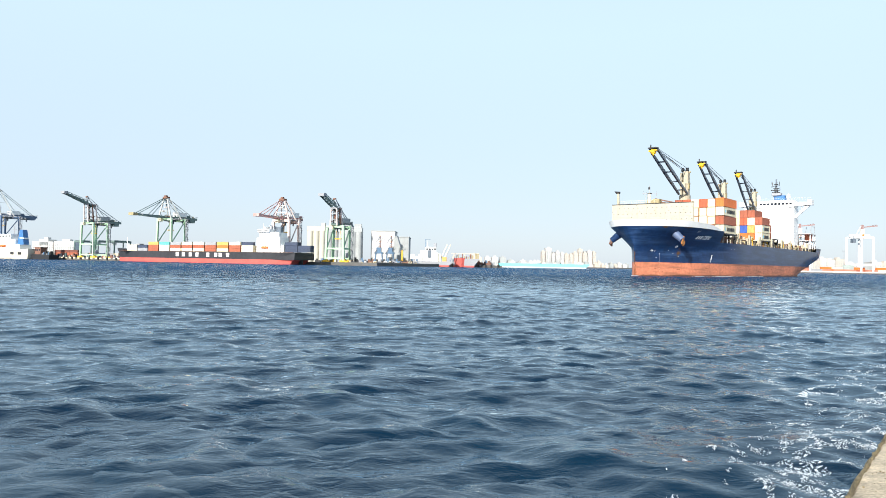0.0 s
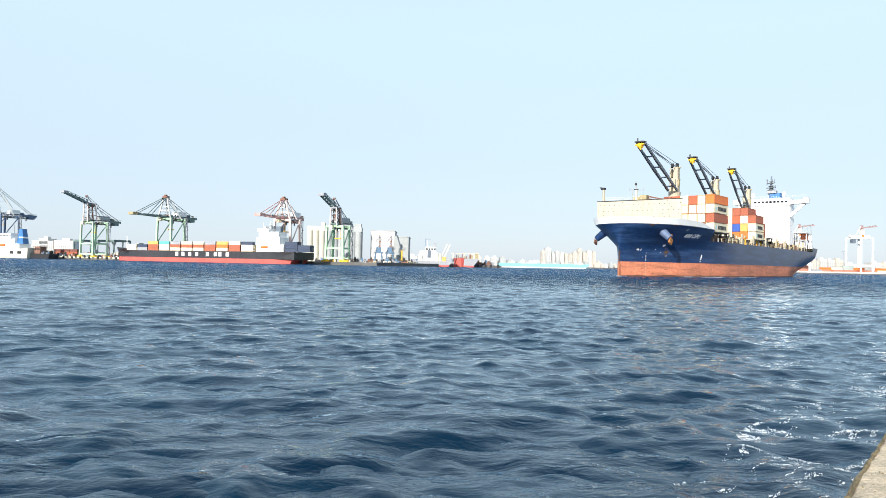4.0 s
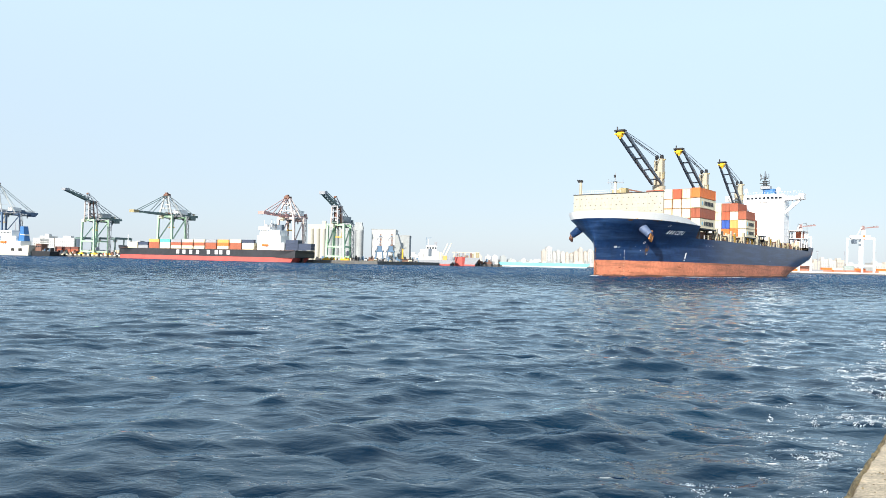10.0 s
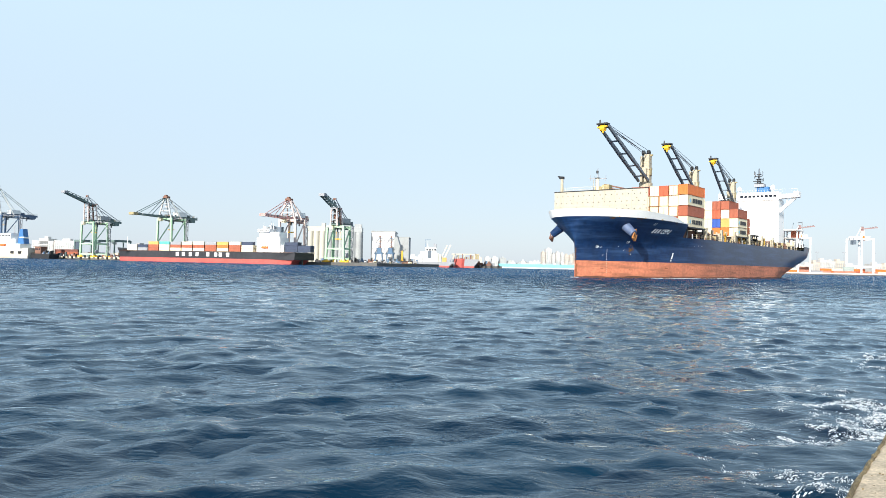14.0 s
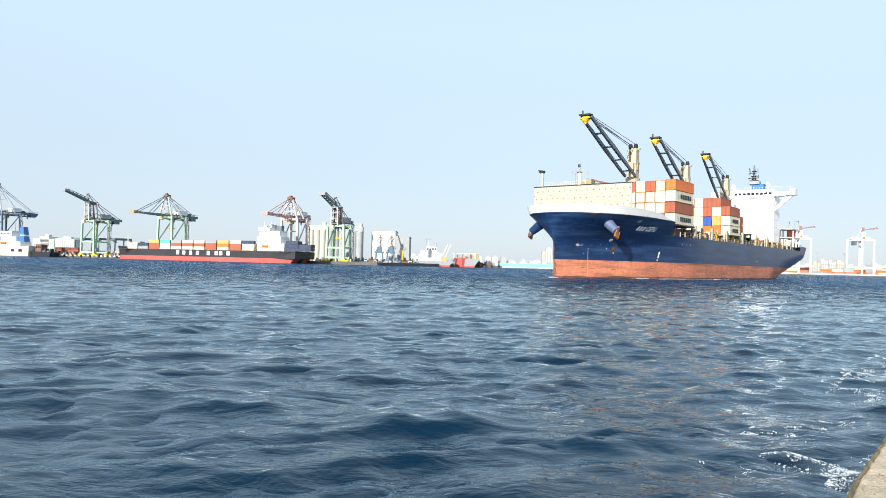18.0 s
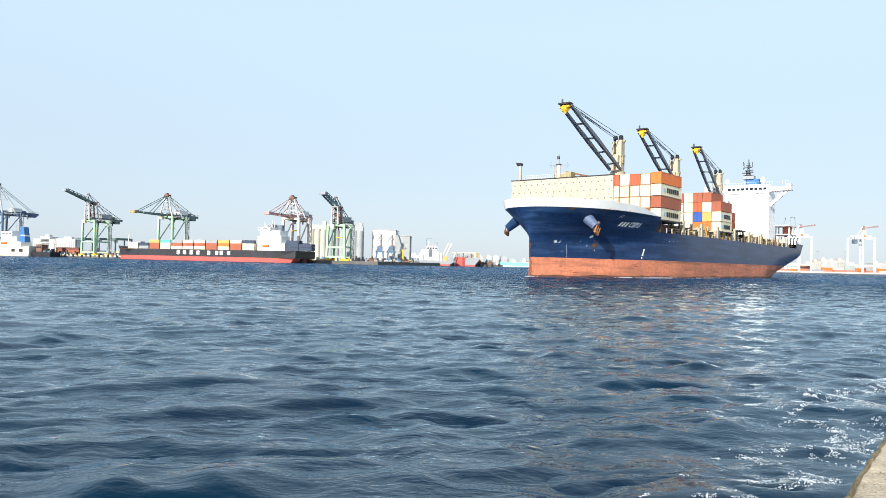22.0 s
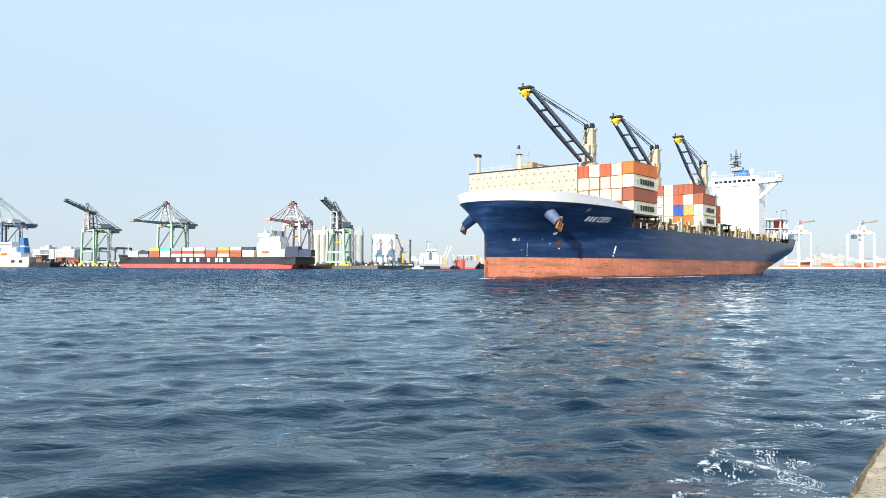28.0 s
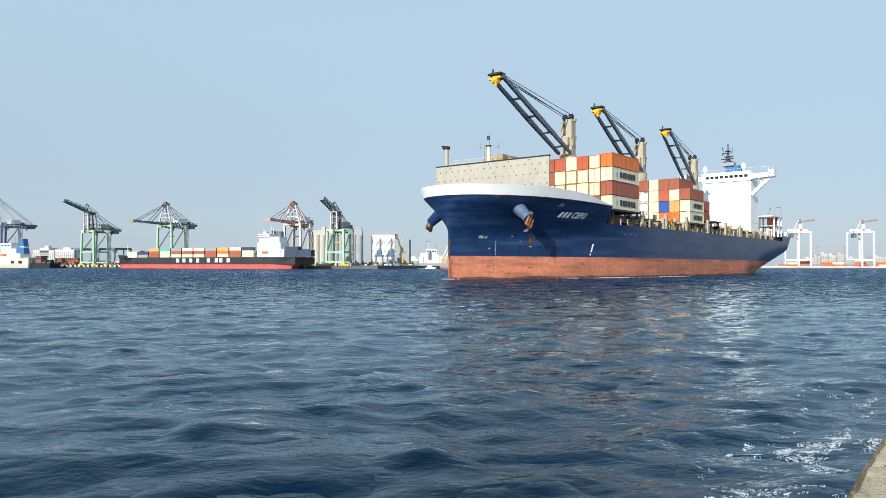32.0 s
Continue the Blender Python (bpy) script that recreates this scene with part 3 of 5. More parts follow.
# anchors on bolsters
def anchor(side):
    base = Vector((8.7, side * 7.6, 12.7))
    tip = Vector((8.0, side * 10.6, 10.2))
    d = (tip - base).normalized()
    # port bolster painted paler to imitate sunlight, starboard one left hull navy
    a = part("anchor_bolster", Shape().tube(base, tip, 1.25, 0.85, n=24), M_BOLSTER if side < 0 else M_NAVY, ship, smooth=False)
    s = Shape()
    s.beam(tip + d * 0.1 + Vector((0.9, 0, 0.9)), tip + d * 0.15 + Vector((-0.3, 0, -1.2)), 0.4, 0.4)
    s.beam(tip + d * 0.2 + Vector((-0.9, 0, -0.7)), tip + d * 0.2 + Vector((0.4, 0, -1.4)), 0.45, 0.4)
    s.beam(tip + d * 0.2 + Vector((-0.9, 0, -0.7)), tip + d * 0.4 + Vector((-0.1, 0, 0.7)), 0.35, 0.25, 0.12, 0.12)
    s.beam(tip + d * 0.2 + Vector((0.4, 0, -1.4)), tip + d * 0.4 + Vector((1.2, 0, 0.1)), 0.35, 0.25, 0.12, 0.12)
    s.tube(tip + d * 0.05 + Vector((0.9, -0.2, 0.9)), tip + d * 0.05 + Vector((0.9, 0.2, 0.9)), 0.3, n=8)
    # starboard anchor gets a darker brown standing in for shade
    part("anchor", s, M_RUST if side < 0 else M_DECK, a, "rusty ochre anchor" if side < 0 else "rusty anchor coloured darker to suggest shade")


anchor(-1)
anchor(1)


# superstructure
M_SLATEGREY = material("dull_porthole_glass", (0.22, 0.25, 0.28), 0.3, var=0.05)
house = part("superstructure", Shape().box(141.5, -7.5, DECK, 149.5, 7.5, 29.2, 0.25), M_LETTER, ship, "white superstructure with rows of small windows")
bridge = part("bridge", Shape().box(141.0, -7.6, 29.2, 148.0, 7.6, 32.2, 0.2), M_LETTER, house)
for k in range(9):
    y = -6.3 + 1.5 * k
    part("window", Shape().box(140.93, y - 0.52, 30.35, 141.02, y + 0.52, 31.15), M_GLASS, bridge)
for side in (-1, 1):
    w = Shape()
    w.quad_prism([(141.0, side * 7.6, 29.6), (144.2, side * 7.6, 29.6), (144.2, side * 7.6, 31.3), (141.0, side * 7.6, 31.3)],
                 [(141.0, side * 14.4, 30.0), (144.2, side * 14.4, 30.0), (144.2, side * 14.4, 31.2), (141.0, side * 14.4, 31.2)])
    w.box(141.0, min(side * 12.8, side * 14.6), 29.9, 144.4, max(side * 12.8, side * 14.6), 32.1)
    part("bridge_wing", w, M_WHITE, house)
    part("strut", Shape().beam((142.5, side * 13.0, 29.9), (142.5, side * 7.5, 24.8), 0.8, 1.1).beam((142.5, side * 10.3, 29.7), (142.5, side * 10.3, 27.4), 0.35), M_WHITE, house)
for r in range(6):
    for k in range(5):
        y = -5.6 + 2.8 * k
        part("porthole", Shape().box(141.46, y - 0.13, 13.2 + 2.6 * r, 141.52, y + 0.13, 13.42 + 2.6 * r), M_SLATEGREY, house)
    for k in range(3):
        part("side_porthole", Shape().box(142.6 + 2.3 * k, -7.54, 13.2 + 2.6 * r, 142.9 + 2.3 * k, -7.48, 13.42 + 2.6 * r), M_SLATEGREY, house)
funnel = part("funnel", Shape().box(146.5, -2.6, 32.9, 150.0, 1.8, 34.9, 0.4), M_BLUE, house, "blue funnel casing with a white band")
part("band", Shape().box(146.2, -2.9, 32.2, 150.3, 2.1, 32.9), M_WHITE, funnel)
part("casing", Shape().box(149.5, -5.0, DECK, 154.0, 5.0, 27.0, 0.3), M_WHITE, house)
mast = Shape().tube((147.0, 1.0, 32.2), (147.0, 1.0, 42.1), 0.62, 0.25, n=8)
mast.beam((147, 2.2, 34.5), (147, 1.1, 39.0), 0.25).beam((147, -0.2, 34.5), (147, 0.9, 39.0), 0.25)
radar_mast = part("radar_mast", mast, M_JIB, house, "dark grey radar mast")
for z, w in ((36.2, 1.5), (37.9, 1.1), (39.7, 0.7)):
    part("platform", Shape().box(146.2, 1.0 - w, z, 147.8, 1.0 + w, z + 0.18), M_BLACK, radar_mast)
part("scanner", Shape().box(146.0, -0.9, 37.0, 146.3, 2.9, 37.3), M_BLACK, radar_mast)
part("scanner", Shape().box(146.0, -0.3, 38.9, 146.3, 2.3, 39.15), M_BLACK, radar_mast)
rng = random.Random(2)
for k in range(14):
    y, z = 1.0 + rng.uniform(-1.7, 1.7), rng.uniform(35.0, 40.0)
    part("aerial", Shape().box(146.8, y, z, 147.0, y + 0.16, z + rng.uniform(0.6, 2.2)), M_BLACK if k % 3 else M_GREYSTEEL, radar_mast)
part("mast_house", Shape().box(145.6, -1.2, 34.9, 148.2, 2.6, 36.0, 0.2), M_GREYSTEEL, radar_mast)
for y, z in ((7.6, 33.4), (-4.6, 33.6)):
    part("radome", Shape().tube((144.5, y, 32.2), (144.5, y, z), 0.3, n=8).tube((144.5, y, z), (144.5, y, z + 1.2), 0.85, 0.75, n=12).tube((144.5, y, z + 1.2), (144.5, y, z + 1.7), 0.75, 0.2, n=12), M_WHITE, house)
rails = Shape()
for k in range(28):
    rails.tube((141.1, -14.0 + 1.04 * k, 32.1), (141.1, -14.0 + 1.04 * k, 33.1), 0.02, n=4)
rails.tube((141.1, -14.0, 33.1), (141.1, 14.0, 33.1), 0.022, n=4)
part("bridge_rail", rails, M_WHITE, house)


# deck cranes
def deck_crane(x, head_x, head_z):
    y = 3.45
    ped = part("crane", Shape().tube((x, y, DECK), (x, y, 24.6), 1.55, n=18).tube((x, y, 24.6), (x, y, 26.4), 1.75, 1.9, n=18), M_BEIGE, ship, "beige pedestal deck crane with a grey twin beam jib")
    tower = Shape()
    tower.box(x - 1.0, y - 1.3, 26.4, x + 1.1, y + 0.2, 34.4, 0.15).box(x - 1.0, y + 0.75, 26.4, x + 1.1, y + 1.3, 34.0, 0.1)
    tower.box(x - 1.1, y - 1.4, 30.2, x + 1.2, y + 1.4, 30.8)
    part("tower", tower, M_BEIGE, ped)
    sheave = Shape()
    for s in (-0.9, 0.6):
        sheave.tube((x - 0.3, y + s - 0.3, 34.9), (x - 0.3, y + s + 0.3, 34.9), 0.75, n=12)
    part("sheave", sheave, M_BLACK, ped)
    part("cab", Shape().box(x - 2.0, y - 0.9, 28.6, x - 1.0, y + 0.5, 30.4, 0.1), M_BEIGE, ped)
    part("fitting", Shape().box(x - 0.6, y - 1.6, 28.5, x + 0.4, y - 1.3, 30.4), M_OCHRE, ped)
    part("fitting", Shape().box(x - 0.2, y - 1.9, 34.0, x + 0.4, y - 1.2, 34.4), M_OCHRE, ped)
    foot, head = Vector((x - 1.6, y, 26.9)), Vector((head_x, y - 1.75, head_z))
    jib = Shape()
    for s in (-1, 1):
        a, b = foot + Vector((0, 1.4 * s, 0)), head + Vector((0, 1.2 * s, 0))
        c = a.lerp(b, 0.5)
        jib.beam(a, c, 0.55, 0.6, 0.6, 1.0)
        jib.beam(c, b, 0.6, 1.0, 0.5, 0.6)
    for t in (0.1, 0.3, 0.52, 0.74, 0.97):
        c = foot.lerp(head, t)
        w = 1.4 - 0.2 * t
        jib.beam(c + Vector((0, -w, 0)), c + Vector((0, w, 0)), 0.3, 0.4)
    j = part("jib", jib, M_JIB, ped, "grey steel twin beam jib")
    ropes = Shape()
    for s, z in ((-0.9, 35.4), (0.6, 35.4), (-0.5, 34.5), (0.3, 34.6), (0.0, 35.0)):
        ropes.tube((x - 0.3, y + s, z), head + Vector((0.5, s * 0.9, 0.5)), 0.07, n=5)
    part("rope", ropes, M_JIB, ped)
    part("jib_head", Shape().box(head.x - 1.0, head.y - 1.4, head.z + 0.2, head.x + 0.8, head.y + 1.4, head.z + 0.55).tube((head.x, head.y + 0.9, head.z + 0.6), (head.x, head.y + 0.9, head.z + 1.5), 0.2, n=8), M_BLACK, ped)
    hk = Shape()
    hk.tube((head.x - 0.4, head.y - 0.7, head.z - 0.7), (head.x - 0.4, head.y + 0.5, head.z - 0.7), 0.75, n=12)
    hk.tube((head.x + 0.3, head.y - 0.3, head.z - 0.5), (head.x + 0.3, head.y + 0.8, head.z - 0.5), 0.6, n=10)
    hk.tube((head.x - 0.6, head.y - 0.2, head.z - 1.3), (head.x - 0.6, head.y - 0.2, head.z - 1.9), 0.35, 0.2, n=8)
    hk.beam((head.x - 0.6, head.y - 1.3, head.z - 0.3), (head.x - 0.6, head.y + 1.3, head.z - 0.5), 0.5, 0.35)
    part("hook_block", hk, M_YELLOW, ped, "yellow hook block")


for cx, hx, hz in ((46.5, 16.6, 37.6), (84.0, 57.2, 38.4), (121.6, 97.0, 39.2)):
    deck_crane(cx, hx, hz)

# deck gear along the side, amidships and aft
coaming = part("hatch_coaming", Shape().box(36.0, -11.5, DECK, 138.0, 11.5, 12.5, 0.3), M_DECK, ship)
rng = random.Random(11)
for k in range(36):
    x = 36.0 + 3.0 * k + rng.uniform(-0.9, 0.9)
    h = rng.choice((0.6, 0.8, 0.9, 1.0, 1.1))
    part("stanchion", Shape().box(x, -13.95, DECK - 0.05, x + rng.choice((0.12, 0.16, 0.22)), -13.7, DECK + h), rng.choice((M_OCHRE, M_BEIGE, M_DECK, M_GREYSTEEL, M_BLACK)), ship)
for x in (47.0, 50.5, 57.8, 61.0, 69.8, 72.6, 77.0, 83.6, 86.4, 95.0, 99.2, 105.5, 109.0, 117.5, 124.0, 130.5, 136.0):
    w, h = rng.uniform(0.3, 0.8), rng.uniform(1.3, 2.5)
    part("deck_post", Shape().box(x, -13.5, DECK - 0.05, x + w, -12.9, DECK + h, 0.06).box(x + w * 0.2, -13.6, DECK + h, x + w * 1.3, -12.8, DECK + h + 0.2), M_BEIGE if rng.random() < 0.7 else M_OCHRE, ship)
for k in range(70):
    x = 40.0 + 1.45 * k + rng.uniform(-0.5, 0.5)
    if x < 150:
        low = 0.0 if x < 92 else rng.choice((0.0, 0.0, 0.8))
        part("deck_fitting", Shape().box(x, -13.2, DECK, x + rng.uniform(0.5, 1.7), -12.0, DECK + low + rng.uniform(0.5, 1.5), 0.08), rng.choice((M_OCHRE, M_BEIGE, M_BLACK, M_BLACK, M_DECK, M_DECK, M_GREYSTEEL)), ship)
for x in (62.5, 75.5, 80.2, 101.0, 112.5):
    part("safety_cage", Shape().box(x, -13.4, DECK, x + 0.15, -13.2, 12.9).box(x + 1.0, -13.4, DECK, x + 1.15, -13.2, 12.9).box(x, -13.4, 12.2, x + 1.15, -13.2, 12.9), M_YELLOW, ship)
for x in (46.0, 58.6, 70.4, 84.6, 98.0, 110.0):
    lb = Shape()
    for y in (-13.6, -11.0, -8.4, -5.8):
        lb.box(x, y - 0.25, DECK, x + 0.9, y + 0.25, 13.6)
    lb.box(x - 0.1, -13.8, 12.2, x + 1.0, -5.5, 12.5)
    part("lashing_bridge", lb, M_BEIGE, ship)
railing = Shape()
for z in (DECK + 0.55, DECK + 1.1):
    railing.tube((36, -14.2, z), (150, -14.0, z), 0.04, n=4)
part("side_rail", railing, M_OCHRE, ship)
aft = Shape()
for x in (152.0, 156.5, 160.5):
    for y in (-11.6, -6.0):
        aft.box(x - 0.2, y - 0.2, 11.6, x + 0.2, y + 0.2, 18.3)
aft.box(149.6, -12.0, 18.2, 161.0, -5.6, 18.5).box(151.6, -12.0, 15.2, 161.0, -5.6, 15.4)
frame_aft = part("boat_frame", aft, M_WHITE, ship, "white steel boat davit frame")
part("gallows", Shape().beam((153, -11.6, 18.5), (153, -11.6, 21.6), 0.2).beam((160.6, -11.6, 18.5), (159.4, -11.6, 21.9), 0.2).beam((153, -11.6, 21.4), (160.0, -11.6, 21.6), 0.15).beam((156, -8.6, 18.5), (159.4, -8.6, 21.6), 0.15), M_GREYSTEEL, frame_aft)
part("boat_davit", Shape().box(155.6, -11.2, 15.4, 158.4, -8.5, 18.2, 0.1), M_BROWN, frame_aft)
for k in range(40):
    x = 147.0 + 0.5 * k + rng.uniform(-0.3, 0.3)
    y = -11.6 + rng.uniform(0, 2.4)
    part("deck_fitting", Shape().box(x, y, 11.0, x + rng.uniform(0.15, 0.9), y + 0.7, 11.6 + rng.uniform(0.5, 3.4) * (1.0 if x < 160 else 0.6)), rng.choice((M_OCHRE, M_CREAM, M_WHITE, M_WHITE, M_BEIGE, M_DECK, M_GREYSTEEL)), ship)
for z in (12.2, 12.8):
    part("poop_rail", Shape().tube((151, -13.0, z), (166.5, -12.0, z), 0.05, n=4), M_WHITE, ship)


# ---- containers on deck ----
def container_meshes(length):
    w, h = 2.39, 2.57
    body, posts, door, rods = Shape(), Shape(), Shape(), Shape()
    n = int(length / 0.56)
    for s in (-1, 1):
        pts = []
        for k in range(n):
            x = 0.15 + (length - 0.3) * k / n
            d = (length - 0.3) / n
            y = s * w / 2
            pts += [(x, y - s * 0.045), (x + d * 0.3, y - s * 0.045), (x + d * 0.5, y - s * 0.02), (x + d * 0.8, y - s * 0.02)]
        pts.append((length - 0.15, s * w / 2 - s * 0.05))
        body.sheet([[(x, y, z) for x, y in pts] for z in (0.12, h - 0.1)])
    body.box(0.02, -w / 2 + 0.02, h - 0.12, length - 0.02, w / 2 - 0.02, h - 0.03)
    body.box(0.02, -w / 2 + 0.02, 0.02, length - 0.02, w / 2 - 0.02, 0.14)
    body.box(length - 0.1, -w / 2 + 0.1, 0.1, length - 0.05, w / 2 - 0.1, h - 0.1)
    for x in (0.0, length - 0.16):
        for y in (-w / 2, w / 2 - 0.16):
            posts.box(x, y, 0, x + 0.16, y + 0.16, h)
    for y in (-w / 2, w / 2 - 0.1):
        for z in (0.0, h - 0.12):
            posts.box(0.16, y, z, length - 0.16, y + 0.1, z + 0.12)
    for z in (0.0, h - 0.12):
        posts.box(0, -w / 2 + 0.16, z, 0.1, w / 2 - 0.16, z + 0.12)
    door.box(0.05, 0.02, 0.12, 0.1, 1.06, h - 0.12)
    for y in (0.25, 0.8):
        rods.tube((0.03, y, 0.15), (0.03, y, h - 0.15), 0.025, n=5)
    return {"body": body.mesh("body", None), "frame": posts.mesh("frame", None), "door": door.mesh("door", None), "lock_rod": rods.mesh("lock_rod", None)}


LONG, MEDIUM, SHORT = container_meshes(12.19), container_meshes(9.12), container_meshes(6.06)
for kit in (LONG, MEDIUM, SHORT):
    for me in kit.values():
        me.materials.append(M_GREYSTEEL)


def painted(ob, mat):
    ob.material_slots[0].link = "OBJECT"
    ob.material_slots[0].material = mat
    return ob


COLOUR_WORD = {M_ORANGE: "bright orange", M_RED: "rust red", M_BROWN: "brick brown", M_OFFWHITE: "off-white", M_AMBER: "amber", M_COBALT: "cobalt blue", M_GREYSTEEL: "dark grey"}


def container(kit, mat, where, group, logo=False, edge=None):
    ob = thing("shipping_container", pose(0, 0, 0), COLOUR_WORD[mat] + (" ribbed steel container with dark bars on its side" if logo else " ribbed steel shipping container stacked on deck"), "container", group)
    painted(part("body", kit["body"], None, ob), mat)
    painted(part("frame", kit["frame"], None, ob), edge or mat)
    for m in (pose(0, 0, 0), pose(0, -1.08, 0)):
        d = part("door", kit["door"], None, ob)
        d.matrix_basis = m
        painted(d, mat)
        painted(part("lock_rod", kit["lock_rod"], None, d), mat)
    if logo:
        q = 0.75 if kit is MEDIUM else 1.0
        star = [(1.85 * q + (0.62 if k % 2 else 0.36) * math.sin(k * math.pi / 7), 1.3 + (0.62 if k % 2 else 0.36) * math.cos(k * math.pi / 7)) for k in range(14)]
        part("emblem", Shape().quad_prism([(x, -1.2, z) for x, z in star], [(x, -1.245, z) for x, z in star]), M_SKY, ob)
        for k in range(6):
            part("letter_bar", Shape().box((3.3 + 1.2 * k) * q, -1.245, 0.75, (4.15 + 1.2 * k) * q, -1.205, 1.85), M_BLACK, ob)
    ob.matrix_world = where
    return ob


M_RUSTY = material("rusty_container_frame", (0.46, 0.24, 0.12), 0.7, var=0.3, scale=1.5)
M_SKY = material("pale_sky_blue_paint", (0.28, 0.58, 0.72), 0.5)
O, R, N, W, A, C, G = M_ORANGE, M_RED, M_BROWN, M_OFFWHITE, M_AMBER, M_COBALT, M_GREYSTEEL
BAYS = [
    (32.6, 13.2, LONG, [[W, N, W, O], [N, W, W, W], [W, W, W, R], [C, W, W, W], [W, W, W, R], [R, W, N, N], [W, R, W]]),
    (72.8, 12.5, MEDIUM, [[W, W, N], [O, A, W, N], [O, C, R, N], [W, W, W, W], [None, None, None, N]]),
    (87.4, 13.6, SHORT, [[], [O, N]]),
]
for bx, bz, kit, stacks in BAYS:
    for i, stack in enumerate(stacks):
        tier = 2.72 if i == 0 else 2.66
        for k, mat in enumerate(stack):
            if mat is None:
                continue
            m = pose(bx, -12.55 + 2.53 * i, bz + tier * k)
            ob = container(kit, mat, m, "containers on the ship's deck", logo=(i == 0 and mat is W), edge=M_RUSTY if i and mat is W and bx < 40 and (i + k) % 3 else None)
            RIDING.append((ob, m))
    sup = Shape()
    for i in range(len(stacks)):
        y = -12.55 + 2.53 * i
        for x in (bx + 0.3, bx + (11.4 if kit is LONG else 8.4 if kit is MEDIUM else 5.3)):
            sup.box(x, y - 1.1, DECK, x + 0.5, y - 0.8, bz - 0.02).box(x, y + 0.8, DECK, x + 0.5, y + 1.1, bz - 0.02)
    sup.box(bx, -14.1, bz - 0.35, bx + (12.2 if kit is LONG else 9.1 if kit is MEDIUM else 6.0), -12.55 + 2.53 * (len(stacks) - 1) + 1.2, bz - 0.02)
    part("container_base", sup, M_BLACK, ship)
# tank containers
for k in range(3):
    m = pose(72.6, -12.55 + 2.53 * 4, 12.5 + 2.62 * k)
    tank = thing("tank_container", pose(0, 0, 0), "white cylindrical tank in a steel container frame", "container", "containers on the ship's deck")
    part("tank", Shape().tube((0.25, 0, 1.25), (5.8, 0, 1.25), 1.12, n=20).tube((0.1, 0, 1.25), (0.25, 0, 1.25), 0.8, 1.12, n=20), M_WHITE, tank)
    painted(part("frame", SHORT["frame"], None, tank), M_OFFWHITE)
    RIDING.append((tank, m))

# white water along the waterline
rng = random.Random(21)
wash = Shape()
for k in range(300):
    x = rng.choice((rng.uniform(-1.6, 0.4), rng.gauss(22, 1.0), rng.gauss(31, 2.2), rng.gauss(36, 2.0), rng.gauss(58, 5)))
    b = half_breadth(max(x, 0.05), 0.0) + abs(rng.gauss(0.3, 0.6))
    L, wd = rng.uniform(0.1, 0.7), rng.uniform(0.04, 0.12)
    ring = [(x + L * math.cos(a) * rng.uniform(0.5, 1), -b + wd * math.sin(a) * rng.uniform(0.5, 1), 0.02 + 0.15 * rng.random()) for a in (0, 0.9, 1.8, 2.7, 3.6, 4.5, 5.4)]
    wash.quad_prism([(p[0], p[1], -0.1) for p in ring], ring)
M_FOAM = material("sea_foam", (0.62, 0.67, 0.70), 0.9, var=0.08, scale=4)
bow_wave = solid("bow_wave", wash, M_FOAM, "thin white wash along the ship's waterline", "foam", kind="stuff")
RIDING.append((bow_wave, pose(0, 0, 0)))

# ---- foam by the quay wall, riding on the first wave sheet ----
def foam_strip():
    rng = np.random.default_rng(12)
    sh = Shape()
    n = 170000
    ss, offs = rng.uniform(-5, 42, n), rng.uniform(0.1, 2.1, n)
    ring = np.array([0, 1.05, 2.1, 3.14, 4.2, 5.2])
    bx, by, br = [], [], []
    for a, o in zip(ss.tolist(), offs.tolist()):
        f = 0.3 * noise.noise((a * 0.45, o * 0.6, 4.0)) + 0.6 * (0.3 - abs(noise.noise((a * 0.9 + o, o * 1.9, 9.0)))) + 0.35 * noise.noise((a * 5.0, o * 7.0, 2.0))
        if f < 0.09 + 0.12 * abs(o - 0.9):
            continue
        p = _p + _d * a - _n * o
        r = float(rng.gamma(1.3, 0.0034)) + 0.0015
        u = rng.uniform(0.5, 1.1, 6)
        lx, ly, c, s_ = 3.4 * r * np.cos(ring) * u, 0.8 * r * np.sin(ring) * u, math.cos(6 * f), math.sin(6 * f)
        bx.append(p.x + lx * c - ly * s_ * 0.6)
        by.append(p.y + lx * s_ * 0.6 + ly * c)
        br.append(r)
    bx, by = np.array(bx), np.array(by)
    gx, gy, z = WAVES_A.lift(bx, by, np.maximum(0.1, (18 + 0.85 * np.abs(by)) * 1.6 / 410))
    for i, r in enumerate(br):
        k0 = len(sh.v)
        sh.v += [(x, y, q + 0.004) for x, y, q in zip(gx[i].tolist(), gy[i].tolist(), z[i].tolist())] + [(float(gx[i].mean()), float(gy[i].mean()), float(z[i].mean()) + 0.007 + r * 0.3)]
        sh.f += [(k0 + j, k0 + (j + 1) % 6, k0 + 6) for j in range(6)]
    return solid("foam", sh, M_FOAM, "broken white foam washing along the quay wall", "foam", kind="stuff", smooth=True)


foam = foam_strip()

# ---- the far container quay ----
M_GROUND = material("far_quay_concrete", (0.115, 0.112, 0.105), 0.9, var=0.25, scale=0.05)
M_GREEN = material("sea_green_crane_paint", (0.37, 0.55, 0.37), 0.55, var=0.12, scale=0.2)
M_DKGREEN = material("dark_green_crane_paint", (0.13, 0.19, 0.18), 0.55, var=0.2, scale=0.2)
M_PINK = material("red_and_white_crane_paint", (0.60, 0.33, 0.30), 0.55, var=0.25, scale=0.3)
M_GREYWHITE = material("grey_white_crane_paint", (0.50, 0.52, 0.50), 0.55, var=0.25, scale=0.3)
M_PALE = material("pale_pink_crane_paint", (0.70, 0.57, 0.52), 0.55, var=0.2, scale=0.2)
